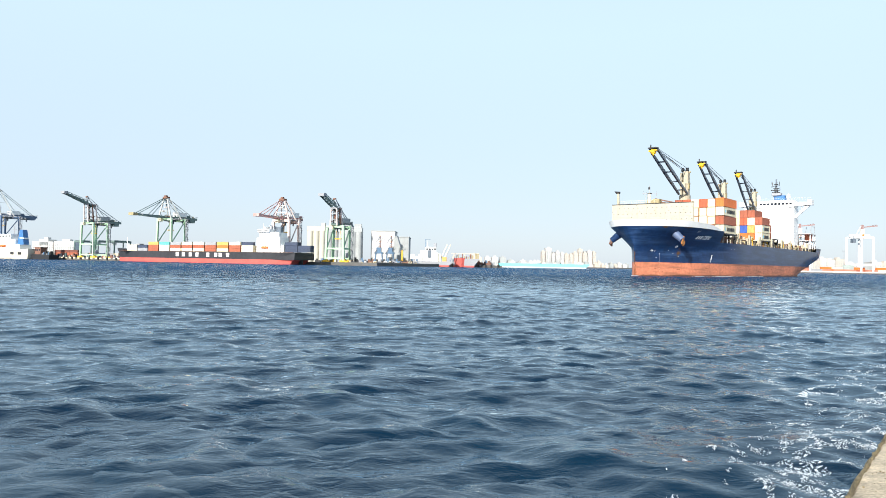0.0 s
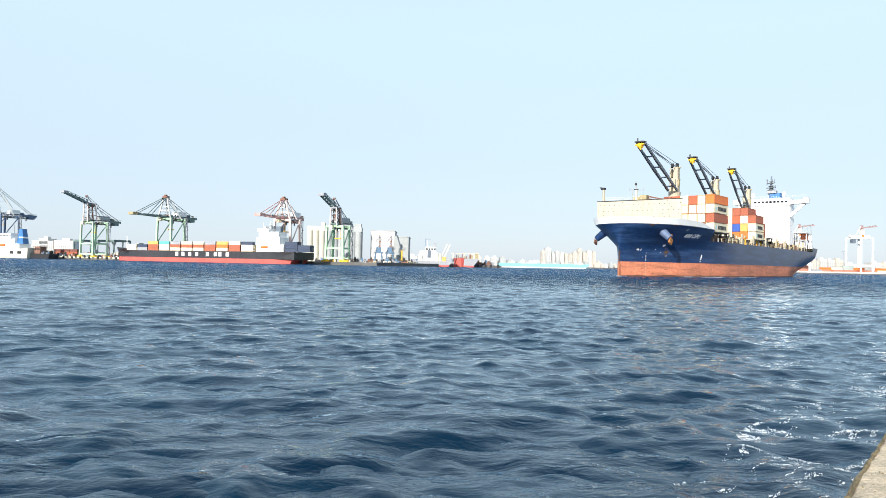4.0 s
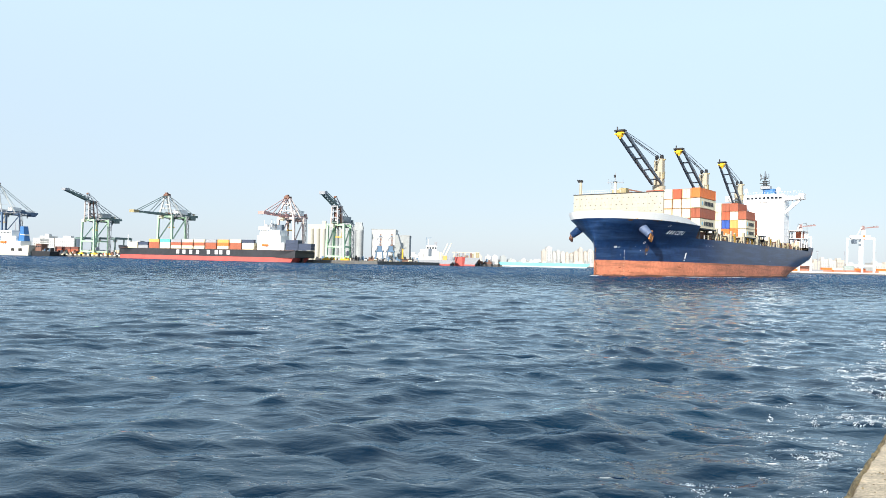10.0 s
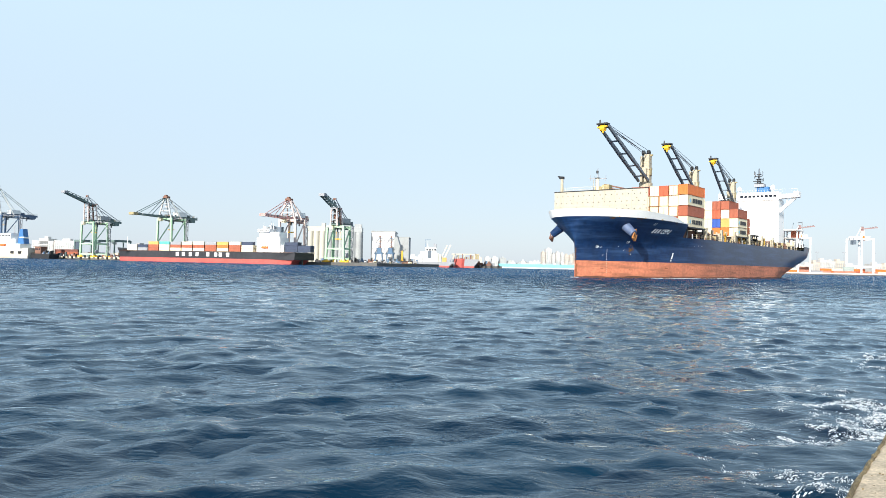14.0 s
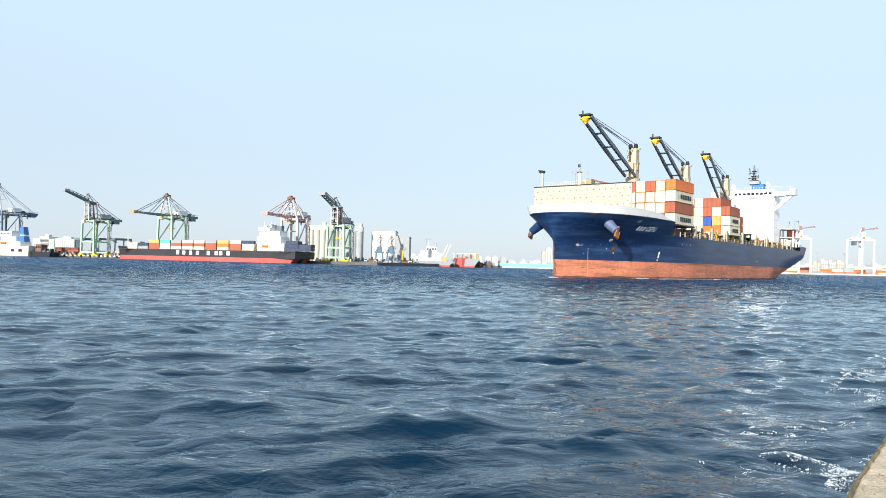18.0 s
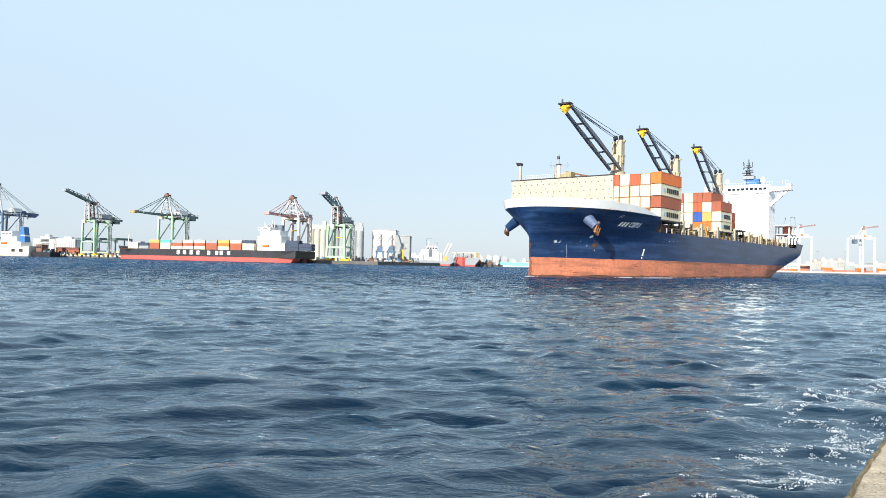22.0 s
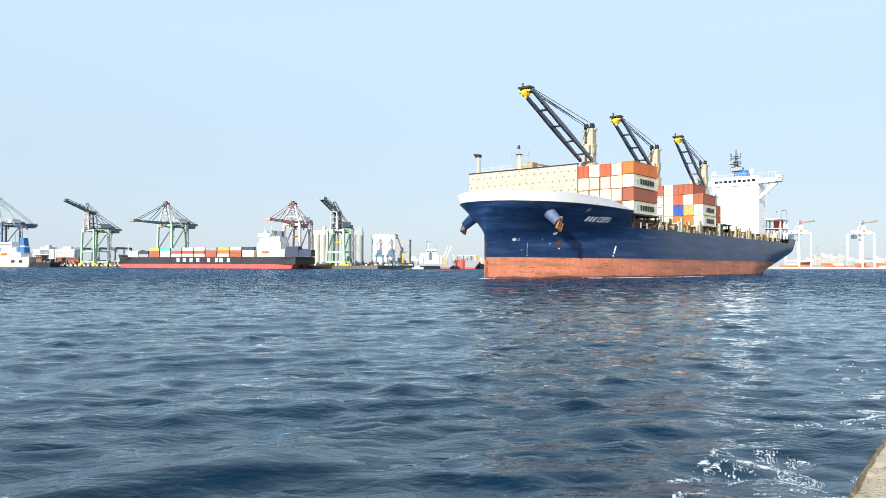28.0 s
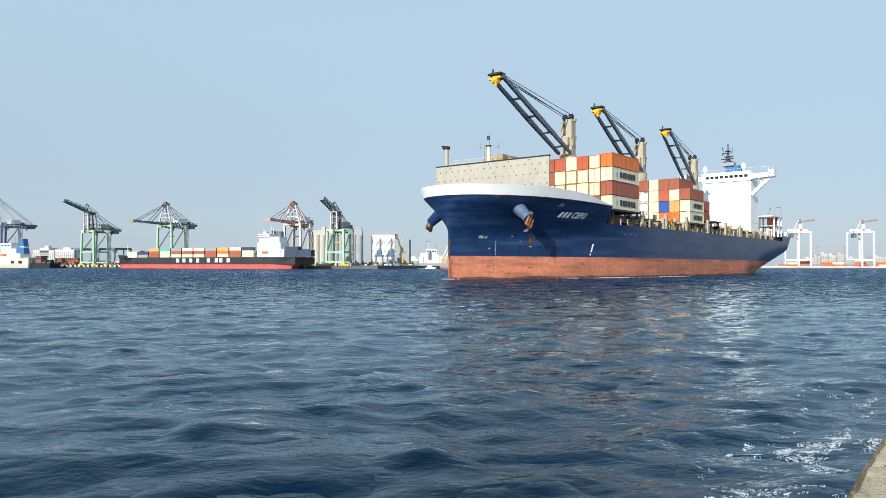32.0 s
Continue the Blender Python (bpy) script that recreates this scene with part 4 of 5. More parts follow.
M_CRBLUE = material("blue_crane_paint", (0.085, 0.14, 0.23), 0.55, var=0.2, scale=0.2)
M_SILO = material("silo_concrete", (0.36, 0.38, 0.38), 0.8, var=0.15, scale=0.08, streak=0.25, streak_colour=(0.3, 0.3, 0.28))
M_SILOWARM = material("cream_silo_paint", (0.52, 0.50, 0.42), 0.8, var=0.12, scale=0.08)
M_HOUSE = material("pale_render", (0.66, 0.64, 0.60), 0.8, var=0.12, scale=0.05)
M_TAN = material("tan_render", (0.58, 0.50, 0.39), 0.8, var=0.12, scale=0.05)
# town renders carry distance haze as a paler, greyer base colour
M_CITY = material("hazy_grey_render", (0.53, 0.52, 0.50), 0.85, var=0.14, scale=0.05)
M_CITYTAN = material("hazy_tan_render", (0.52, 0.465, 0.40), 0.85, var=0.14, scale=0.05)
M_HULLBLACK = material("black_hull_paint", (0.03, 0.03, 0.035), 0.5, var=0.3, scale=0.05)
M_HULLRED = material("red_hull_paint", (0.55, 0.10, 0.08), 0.6, var=0.2, scale=0.08)
M_CYAN = material("turquoise_hull_paint", (0.20, 0.62, 0.70), 0.5, var=0.1, scale=0.05)
M_SLATE = material("slate_blue_steel", (0.09, 0.17, 0.27), 0.6, var=0.2, scale=0.3)
M_TYRE = material("black_fender_rubber", (0.025, 0.025, 0.025), 0.8, var=0.2)


def quay_pose(s, back, z=0.0):
    """A place on the far quay: metres along its face and back from it."""
    return pose(-98.60 + s * 0.891 + back * 0.454, 552.00 - s * 0.454 + back * 0.891, z, 0, 0, -27)


QZ = 2.6
_far = Shape().box(-903.56, 0, -3, 38.61, 105, QZ)
far_quay = solid("ground", _far, M_GROUND, "low concrete container quay across the water", "quay", kind="structure", m=quay_pose(0, 30))
fender = Shape().box(-0.9, -1.1, 0.6, 0.9, 0.0, 2.9).mesh("fender", M_TYRE)
kerb = Shape().box(-1.4, -0.5, 1.5, 1.4, -0.05, 2.75).mesh("kerb_block", M_OFFWHITE)
for k in range(62):
    s = -478.97 + 6.4 * k
    if s < 17.42:
        if k % 2:
            part("fender", fender, None, far_quay).location = (s, 0, 0)
        part("kerb_block", kerb, None, far_quay).location = (s + 3.2, 0, 0)


def ship_to_shore_crane(m, legs, boom, label, top=54.0, girder=36.0, out=55.0, back=52.0, folded=False, span=16.5, half=9.5):
    """Local y runs landward; the boom reaches over the water at negative y."""
    c = thing("quay_crane", m, label, "crane", "quay cranes")
    z0 = QZ
    for x in (-half, half):
        for y in (0, span):
            part("leg", Shape().beam((x, y, z0 + 1.2), (x * 0.9, y, girder), 1.5, 1.9), legs, c)
            bogie = part("bogie", Shape().box(x - 3.8, y - 0.8, z0, x + 3.8, y + 0.8, z0 + 1.3, 0.2).box(x - 1.6, y - 0.7, z0 + 1.3, x + 1.6, y + 0.7, z0 + 2.2, 0.2), M_YELLOW, c)
        part("brace", Shape().beam((x * 0.96, 1, girder * 0.45), (x * 0.92, span, girder - 1.5), 0.7), legs, c)
        part("sill", Shape().beam((x, 0, girder * 0.42), (x, span, girder * 0.42), 1.0, 1.5), legs, c)
    for y in (0, span):
        part("cross_beam", Shape().beam((-half, y, girder - 1), (half, y, girder - 1), 1.2, 1.8), legs, c)
        part("sill_beam", Shape().beam((-half, y, z0 + 3.0), (half, y, z0 + 3.0), 1.0, 1.5), legs, c)
        part("portal_beam", Shape().beam((-half, y, girder * 0.42), (half, y, girder * 0.42), 0.9, 1.4), legs, c)
    gir = Shape()
    for x in (-2.6, 2.6):
        gir.beam((x, -2, girder + 1), (x, back, girder + 1), 0.9, 2.2)
    for k in range(7):
        y = -2 + (back + 2) * k / 6
        gir.beam((-2.6, y, girder + 1), (2.6, y, girder + 1), 0.6, 0.9)
    part("girder", gir, boom, c)
    part("machinery_house", Shape().box(-3.6, span - 4, girder + 2.2, 3.6, span + 7, girder + 6.4, 0.3), M_WHITE if not folded else M_SILO, c)
    part("winch_house", Shape().box(-2.8, min(span + 8, back - 4), girder + 2.2, 2.8, min(span + 12, back), girder + 4.2, 0.2), boom, c)
    part("cable_tray", Shape().box(-4.2, 4, girder - 2.4, -3.7, back - 2, girder - 0.6), M_GREYSTEEL, c)
    for k in range(6):
        y = 2 + (back - 4) * k / 6
        part("hanger", Shape().box(-3.8, y, girder - 2.0 - 1.3 * (k % 3), -3.2, y + 1.2, girder), M_GREYSTEEL if k % 2 else M_JIB, c)
    part("trolley", Shape().box(-3.2, back - 9, girder - 2.6, 3.2, back - 3, girder), boom, c)
    apex = Vector((0, 0.8, top))
    fr = Shape()
    if folded:            # a four-post tower carries the raised boom, with a small mast over it
        rise = top - girder
        for x in (-3.2, 3.2):
            for y, mat in ((-2.0, M_PALE), (0.26 * span, M_DECK), (0.52 * span, M_PALE)):
                part("tower_post", Shape().beam((x, y, girder), (x * 0.8, y * 0.8 - 0.5, top - 2.5), 1.0, 1.1, 0.8, 0.8), mat, c)
            for k in range(3):
                z = girder + rise * (0.15 + 0.26 * k)
                part("tower_brace", Shape().beam((x, -2.0, z), (x * 0.9, 0.5 * span, z + rise * 0.2), 0.45), M_GREYWHITE if k % 2 else M_DECK, c)
            fr.beam((x * 0.8, 2.5, top - 3.0), (x * 0.3, -1.5, top + 5.0), 0.5, 0.5)
            fr.beam((x * 0.8, -4.0, top - 1.0), (x * 0.3, -1.5, top + 5.0), 0.4, 0.4)
            fr.beam((x * 0.3, -1.5, top + 4.8), (x * 0.8, span * 0.62, top - 4.0), 0.35)
            fr.beam((x * 0.8, 0.5 * span, top - 4.0), (x * 0.8, back - 2, girder + 2), 0.45)
            fr.beam((x * 0.8, 0.5 * span, top - 5.0), (x * 0.8, span + 4, girder + 2), 0.4)
        for k in range(3):
            z = girder + rise * (0.3 + 0.28 * k)
            fr.beam((-3.2, -2.0, z), (3.2, -2.0, z), 0.6)
        fr.box(-2.6, -3.0, top - 3.2, 2.6, 0.5 * span, top - 2.2)
    else:
        for x in (-1, 1):
            fr.beam((x * half * 0.85, 0, girder), (x * 2.0, apex.y, top), 1.0, 1.1)
            fr.beam((x * half * 0.85, span * 0.72, girder), (x * 2.0, apex.y + 1.5, top), 0.8, 0.9)
            fr.beam((x * 2.0, apex.y + 1, top - 1), (x * 2.4, back - 4, girder + 2), 0.45)
            fr.beam((x * 2.0, apex.y + 1, top - 1), (x * 2.4, span + 4, girder + 2), 0.4)
        part("a_frame_head", Shape().box(-2.8, apex.y - 1.5, top - 1.0, 2.8, apex.y + 2.6, top + 0.6, 0.3), M_DECK, c)
        for k in (0.35, 0.7):
            z = girder + (top - girder) * k
            w = half * 0.85 + (2.0 - half * 0.85) * k
            fr.beam((-w, apex.y * k, z), (w, apex.y * k, z), 0.6)
    part("a_frame", fr, M_GREYSTEEL if folded else M_PALE if boom is M_PINK else M_GREYWHITE, c)
    part("head_sheave", Shape().tube((-1.2, apex.y, top + 0.8), (1.2, apex.y, top + 0.8), 1.3, n=12) if not folded else Shape().tube((-1.2, -1.5, top + 4.8), (1.2, -1.5, top + 4.8), 0.8, n=12), M_DECK, c)
    bm = Shape()
    if folded:
        root, end = Vector((0, 0.45 * span, top - 5.0)), Vector((0, -out * 0.76, top + 6.5))
        for x in (-2.2, 2.2):
            bm.beam(root + Vector((x, 0, 0)), end + Vector((x, 0, 0)), 0.8, 1.7, 0.8, 1.2)
            bm.beam(root.lerp(end, 0.25) + Vector((x, 0, 2.8)), root.lerp(end, 0.95) + Vector((x, 0, 1.8)), 0.35)
        for k in range(9):
            q = root.lerp(end, k / 8)
            bm.beam(q + Vector((-2.2, 0, 0)), q + Vector((2.2, 0, 0)), 0.5, 0.8)
            if 2 <= k < 8:
                for x in (-2.2, 2.2):
                    bm.beam(q + Vector((x, 0, 0.5)), root.lerp(end, (k + 0.6) / 8) + Vector((x, 0, 2.3)), 0.3)
                    bm.beam(q + Vector((x, 0, 2.3)), root.lerp(end, (k + 0.6) / 8) + Vector((x, 0, 0.5)), 0.3)
        part("boom_end", Shape().box(-2.8, end.y - 1.5, end.z - 0.9, 2.8, end.y + 2.5, end.z + 1.2, 0.2), M_GREYSTEEL, c)
    else:
        for x in (-2.6, 2.6):
            bm.beam((x, -2, girder + 1), (x, -out, girder + 1.8), 0.9, 1.9, 0.8, 1.3)
            bm.beam((x * 0.8, apex.y, top - 0.5), (x, -out * 0.9, girder + 2.4), 0.45)
            bm.beam((x * 0.8, apex.y, top - 0.5), (x, -out * 0.48, girder + 2.2), 0.45)
        for k in range(8):
            y = -2 - (out - 2) * k / 7
            bm.beam((-2.6, y, girder + 1.2), (2.6, y, girder + 1.2), 0.6, 0.8)
        part("boom_end", Shape().box(-3.1, -out - 2.5, girder + 0.6, 3.1, -out + 3, girder + 2.9, 0.2), M_PINK if boom is M_PINK else M_OCHRE, c)
    part("boom", bm, boom, c)
    # walkway rails, hoist gear and lattice
    for x in (-3.4, 3.4):
        part("walkway_rail", Shape().beam((x, -2, girder + 3.2), (x, back, girder + 3.2), 0.18), M_GREYSTEEL, c)
    for k in range(4):
        y = span * (k + 0.5) / 4
        part("lattice", Shape().beam((-half * 0.93, y - 2.5, girder - 1.5), (half * 0.93, y + 2.5, girder + 0.5), 0.45), M_GREYSTEEL, c)
    for k in range(5):
        z = girder + (top - girder) * (k + 0.5) / 5.4
        part("a_frame_tie", Shape().beam((-(3.0 if folded else half) * 0.6 * (1 - k / 7), 1.5, z), ((3.0 if folded else half) * 0.6 * (1 - k / 7), span * 0.55 * (1 - k / 5.4), z), 0.25), M_GREYSTEEL if k % 2 else M_JIB, c)
    part("cab", Shape().box(-1.6, -6, girder - 3.2, 1.6, -3, girder - 0.4, 0.2), M_OFFWHITE, c)
    part("cable_reel", Shape().tube((half + 0.6, 3, 8), (half + 1.6, 3, 8), 2.2, n=14), M_GREYSTEEL, c)
    part("spreader", Shape().box(-3.0, span * 0.4, girder - 11, 3.0, span * 0.4 + 2.2, girder - 10.2).beam((-2.5, span * 0.4 + 1, girder - 10), (-1.5, span * 0.4 + 1, girder), 0.15).beam((2.5, span * 0.4 + 1, girder - 10), (1.5, span * 0.4 + 1, girder), 0.15), M_YELLOW, c)
    seed = random.Random(int(abs(m[0][3]) * 10))
    for k in range(26):
        y = seed.uniform(-1.0 if folded else -out * 0.85, back - 3)
        x, z = seed.choice((-3.4, 2.5)), girder + (seed.choice((-1.6, 2.0)) if y > 0 else 1.4)
        part("fitting", Shape().box(x, y, z, x + 0.7, y + seed.uniform(0.6, 3.0), z + seed.uniform(0.6, 1.8)), seed.choice((M_OFFWHITE, M_GREYSTEEL, M_HOUSE, boom, M_JIB)), c)
    for k in range(6):
        z = girder + (top - girder) * seed.uniform(0.05, 0.95)
        w = (3.4 if folded else half) * 0.8 * (1 - 0.7 * (z - girder) / (top - girder))
        part("a_frame_fitting", Shape().box(seed.uniform(-w, w), 0.5, z, seed.uniform(-w, w), 2.5, z + seed.uniform(0.4, 1.6)), seed.choice((M_GREYWHITE, M_PALE, M_JIB, M_DECK)), c)
    stair = Shape()
    for y in (span - 1.4, span + 1.4):
        stair.beam((half + 1.6, y, z0), (half + 1.6, y, girder), 0.35)
    flights = 8
    for k in range(flights):
        za, zb = z0 + (girder - z0) * k / flights, z0 + (girder - z0) * (k + 1) / flights
        ya, yb = (span - 1.4, span + 1.4) if k % 2 else (span + 1.4, span - 1.4)
        stair.beam((half + 1.6, ya, za), (half + 1.6, yb, zb), 0.9, 0.3)
        stair.box(half + 1.0, min(yb, span) - 0.5, zb - 0.15, half + 2.2, max(yb, span) + 0.5, zb + 0.1)
    part("stair_tower", stair, M_GREYSTEEL, c)
    return c


CRANE_BACK = 33.0
MOVING_S = -47.0
ship_to_shore_crane(quay_pose(-454.0, CRANE_BACK), M_CRBLUE, M_CRBLUE, "dark blue ship-to-shore gantry crane with its boom lowered", top=78.0, girder=46.5, out=40, back=47, half=13.5, span=20)
ship_to_shore_crane(quay_pose(-302.0, CRANE_BACK), M_GREEN, M_DKGREEN, "green gantry crane with its boom raised and folded", top=58.2, girder=37.70, out=35, back=37, folded=True)
ship_to_shore_crane(quay_pose(-195.5, CRANE_BACK), M_GREEN, M_DKGREEN, "green gantry crane with its boom lowered over a ship", top=59.70, girder=40.19, out=35, back=37)
moving_crane = ship_to_shore_crane(quay_pose(MOVING_S, CRANE_BACK), M_PALE, M_PINK, "haze-muted red gantry crane travelling along the quay", top=54.42, girder=37.57, out=29, back=25, span=12.5, half=9.0)
ship_to_shore_crane(quay_pose(-3.6, CRANE_BACK), M_GREEN, M_DKGREEN, "sea green gantry crane standing before silos with its boom folded", top=48.5, girder=32.0, out=24, back=21, folded=True, half=8.6, span=9.5)


M_DKNAVY = material("dark_navy_paint", (0.035, 0.05, 0.09), 0.5, var=0.2, scale=0.4)
M_TEAL = material("teal_paint", (0.10, 0.42, 0.36), 0.55, var=0.1, scale=0.7)
D, T = M_DKNAVY, M_TEAL
COLOUR_WORD[M_TEAL] = "teal green"
COLOUR_WORD[M_DKNAVY] = "dark navy"


# the moored container ship, bow to the west
def moored_ship():
    L = 213.4
    v = thing("moored_ship", quay_pose(-233.56, 16), "black hulled container ship with a red waterline moored alongside", "ship")

    def beam_at(x, z):
        f = smooth01(x / 42) * 0.5 + 0.5 * min(1.0, x / 30) if x < 42 else 1.0
        t = max(0.0, (x - L + 26) / 26)
        return 12.5 * min(1.0, f) * (1 - 0.45 * t * t * max(0.0, 1 - z / 9))

    def skin(levels):
        rows = []
        for z in levels:
            a = -1.5 * smooth01((z - 2) / 8) - (1.0 if z > 10 else 0)
            e = L - 7 * max(0.0, 1 - z / 7.5)
            xs = [a + (e - a) * (i / 40) ** 1.4 for i in range(41)]
            near = [(x, -beam_at(x - a, z), z) for x in xs]
            rows.append(list(reversed(near)) + [(x, -y, z) for x, y, z in near[1:]])
        sh = Shape().sheet(rows)
        sh.sheet([[r[0], r[-1]] for r in rows])
        return sh

    part("hull", skin([3.6, 5.5, 7.5, 9.3]), M_HULLBLACK, v, smooth=True)
    part("boot_topping", skin([-1.5, 0, 2.0, 3.6]), M_HULLRED, v, smooth=True)
    fc = Shape()
    fc.quad_prism([(-1.6, -0.5, 9.3), (26, -12.0, 9.3), (26, 12.0, 9.3), (-1.6, 0.5, 9.3)], [(-2.6, -0.5, 12.2), (22, -12.2, 11.0), (22, 12.2, 11.0), (-2.6, 0.5, 12.2)])
    part("forecastle", fc, M_HULLBLACK, v)
    part("stern_counter", Shape().quad_prism([(L - 20, -12.53, 3.5), (L - 0.4, -12.53, 3.5), (L - 0.4, 12.53, 3.5), (L - 20, 12.53, 3.5)], [(L - 20, -12.53, 3.8), (L - 0.2, -12.53, 9.2), (L - 0.2, 12.53, 9.2), (L - 20, 12.53, 3.8)]), M_HULLBLACK, v)
    part("rudder", Shape().box(L - 5.5, -0.6, -1.0, L - 2.0, 0.6, 4.0), M_HULLBLACK, v)
    part("deck", Shape().box(14, -12.2, 9.25, L - 2, 12.2, 9.45), M_DECK, v)
    # letter-sized bars of the operator's name
    for x in (85.36, 92.70, 100.62, 108.44, 120.65, 129.51, 134.52, 142.58):
        part("letter_bar", Shape().box(x, -12.60, 5.2, x + 3.3, -12.52, 8.5), M_WHITE, v)
    hx = 173.2
    sup = part("superstructure", Shape().box(hx, -11, 9.4, hx + 24, 0, 21.0, 0.3).box(hx + 1.5, -10, 21.0, hx + 22, 0, 25.5, 0.3).box(hx + 1, -11.4, 25.5, hx + 13, 4, 28.0, 0.3), M_WHITE, v)
    for r in range(4):
        for k in range(7):
            part("window", Shape().box(hx + 2.2 + 3.4 * k, -11.06, 11.2 + 2.7 * r, hx + 2.8 + 3.4 * k, -10.98, 11.9 + 2.7 * r), M_SILO, sup)
    part("bridge_window", Shape().box(hx + 1.5, -11.45, 26.7, hx + 12.5, -11.38, 27.1), M_GLASS, sup)
    part("funnel", Shape().box(hx + 15, -5.5, 25.5, hx + 20, -1.5, 30.0, 0.6), M_JIB, sup)
    part("radar_mast", Shape().tube((hx + 8, -3, 28), (hx + 8, -3, 34.5), 0.5, 0.2, n=6).box(hx + 7.5, -5.0, 31, hx + 8.5, -1, 31.4), M_WHITE, sup)
    for x, y, z, w, h, mat in ((hx - 1.5, -9, 9.4, 2, 9, M_WHITE), (hx + 24, -10, 9.4, 3, 6, M_WHITE), (hx + 4, -8, 28, 3, 2, M_WHITE), (hx + 9, -6, 28, 2, 2.6, M_GREYSTEEL)):
        part("deck_house", Shape().box(x, y, z, x + w, y + 6, z + h, 0.15), mat, sup)
    for x, z in ((hx + 2, 33.5), (hx + 12, 33)):
        part("aerial", Shape().tube((x, -5, 27.9), (x, -5, z), 0.22, 0.1, n=5), M_WHITE, sup)
    part("lifeboat", Shape().tube((hx + 6, -11.4, 13.2), (hx + 12, -11.4, 13.2), 0.9, n=10), M_ORANGE, sup)
    part("foremast", Shape().tube((10, 0, 11), (10, 0, 22), 0.5, 0.25, n=6), M_WHITE, v)
    part("deck_crane", Shape().box(28, -6, 9.4, 33, -1, 16), M_GREYSTEEL, v)
    rng = random.Random(5)
    xs = [24.40 + 13.4 * k for k in range(11)]
    cols = [[W, W], [G, D], [N, N, A], [W, W, T], [W, N, G], [W, N, W], [W, N, W], [N, N, G], [W, O, A], [N, N, W], [W, W, D]]
    for x, col in zip(xs, cols):
        if x + 12 > hx:
            break
        for y in (-10.8, -8.2, 2.0):
            for k, mat in enumerate(col if y < -10 else col[:2]):
                container(LONG, mat, quay_pose(-233.56, 16) @ pose(x, y, 9.6 + 2.65 * k), "containers on the moored ship")
    for x in (hx + 30, hx + 42.5):
        for y in (-10.8, -8.2):
            for k in range(2 if x > hx + 40 else 3):
                container(LONG, D, quay_pose(-233.56, 16) @ pose(x, y, 9.6 + 2.65 * k), "containers on the moored ship")
    return v


moored_ship()
# containers and yard gear on the quay
M_MAROON = material("dull_maroon_paint", (0.17, 0.06, 0.045), 0.7, var=0.2, scale=0.5)
COLOUR_WORD[M_MAROON] = "dull maroon"
for k in range(9):
    container(LONG, (M_MAROON, N, M_MAROON)[k % 3], quay_pose(-385.66 + 12.6 * (k // 3), 58, QZ + 2.6 * (k % 3)), "containers on the quay")
rng = random.Random(7)
for k in range(16):
    container(LONG, rng.choice((G, W, D, W, N)), quay_pose(-382.73 + 12.8 * (k // 2), 75 + 3 * (k % 2), QZ + 2.6 * (k % 2)), "containers on the quay")
for k in range(70):
    q = thing("yard_gear", quay_pose(-420.95 + 2.6 * k + rng.uniform(-1, 1), 48 + rng.uniform(0, 7), QZ), "yard trucks, bins and gear standing on the quay", "machinery", "quay clutter")
    w, h = rng.uniform(1.2, 5.0), rng.uniform(1.5, 5.0)
    part("body", Shape().box(0, 0, 0, w, 2.4, h * 0.55, 0.1).box(w * 0.1, 0.3, h * 0.55, w * rng.uniform(0.3, 0.9), 2.0, h, 0.1), rng.choice((M_BLACK, M_GREYSTEEL, M_DKGREEN, M_DECK, M_HOUSE, M_OCHRE, M_GREYSTEEL, M_BLACK)), q)
for k in range(24):
    q = thing("yard_gear", quay_pose(-15.35 + 1.4 * k + rng.uniform(-0.5, 0.5), 32 + rng.uniform(0, 3), QZ), "yellow and dark crane base gear on the quay", "machinery", "quay clutter")
    w, h = rng.uniform(0.6, 2.0), rng.uniform(0.8, 3.0)
    part("body", Shape().box(0, 0, 0, w, 1.4, h * 0.6, 0.1).box(w * 0.1, 0.3, h * 0.6, w * 0.7, 1.2, h, 0.1), rng.choice((M_YELLOW, M_OCHRE, M_BLACK, M_OFFWHITE, M_GREYSTEEL)), q)
for s0 in (-365.70, -339.50, -314.95):
    g = thing("yard_gantry", quay_pose(s0, 66, QZ), "dark green yard gantry straddling container stacks", "crane", "yard gantries")
    for x in (0, 11):
        for y in (0, 20):
            part("leg", Shape().beam((x, y, 0), (x, y, 17), 0.9), M_DKGREEN, g)
    for y in (0, 20):
        part("beam", Shape().box(-0.8, y - 0.6, 16.2, 11.8, y + 0.6, 18.0), M_DKGREEN, g)
    for x in (0, 11):
        part("girder", Shape().box(x - 0.6, 0.6, 16.4, x + 0.6, 19.4, 18.4), M_DKGREEN, g)
    part("cab", Shape().box(3, 4, 13.5, 6, 7, 16.2, 0.2), M_HOUSE, g)
    part("wheel_beam", Shape().box(-1.5, -0.6, 0.0, 12.5, 0.6, 1.8, 0.2), M_BLACK, g)


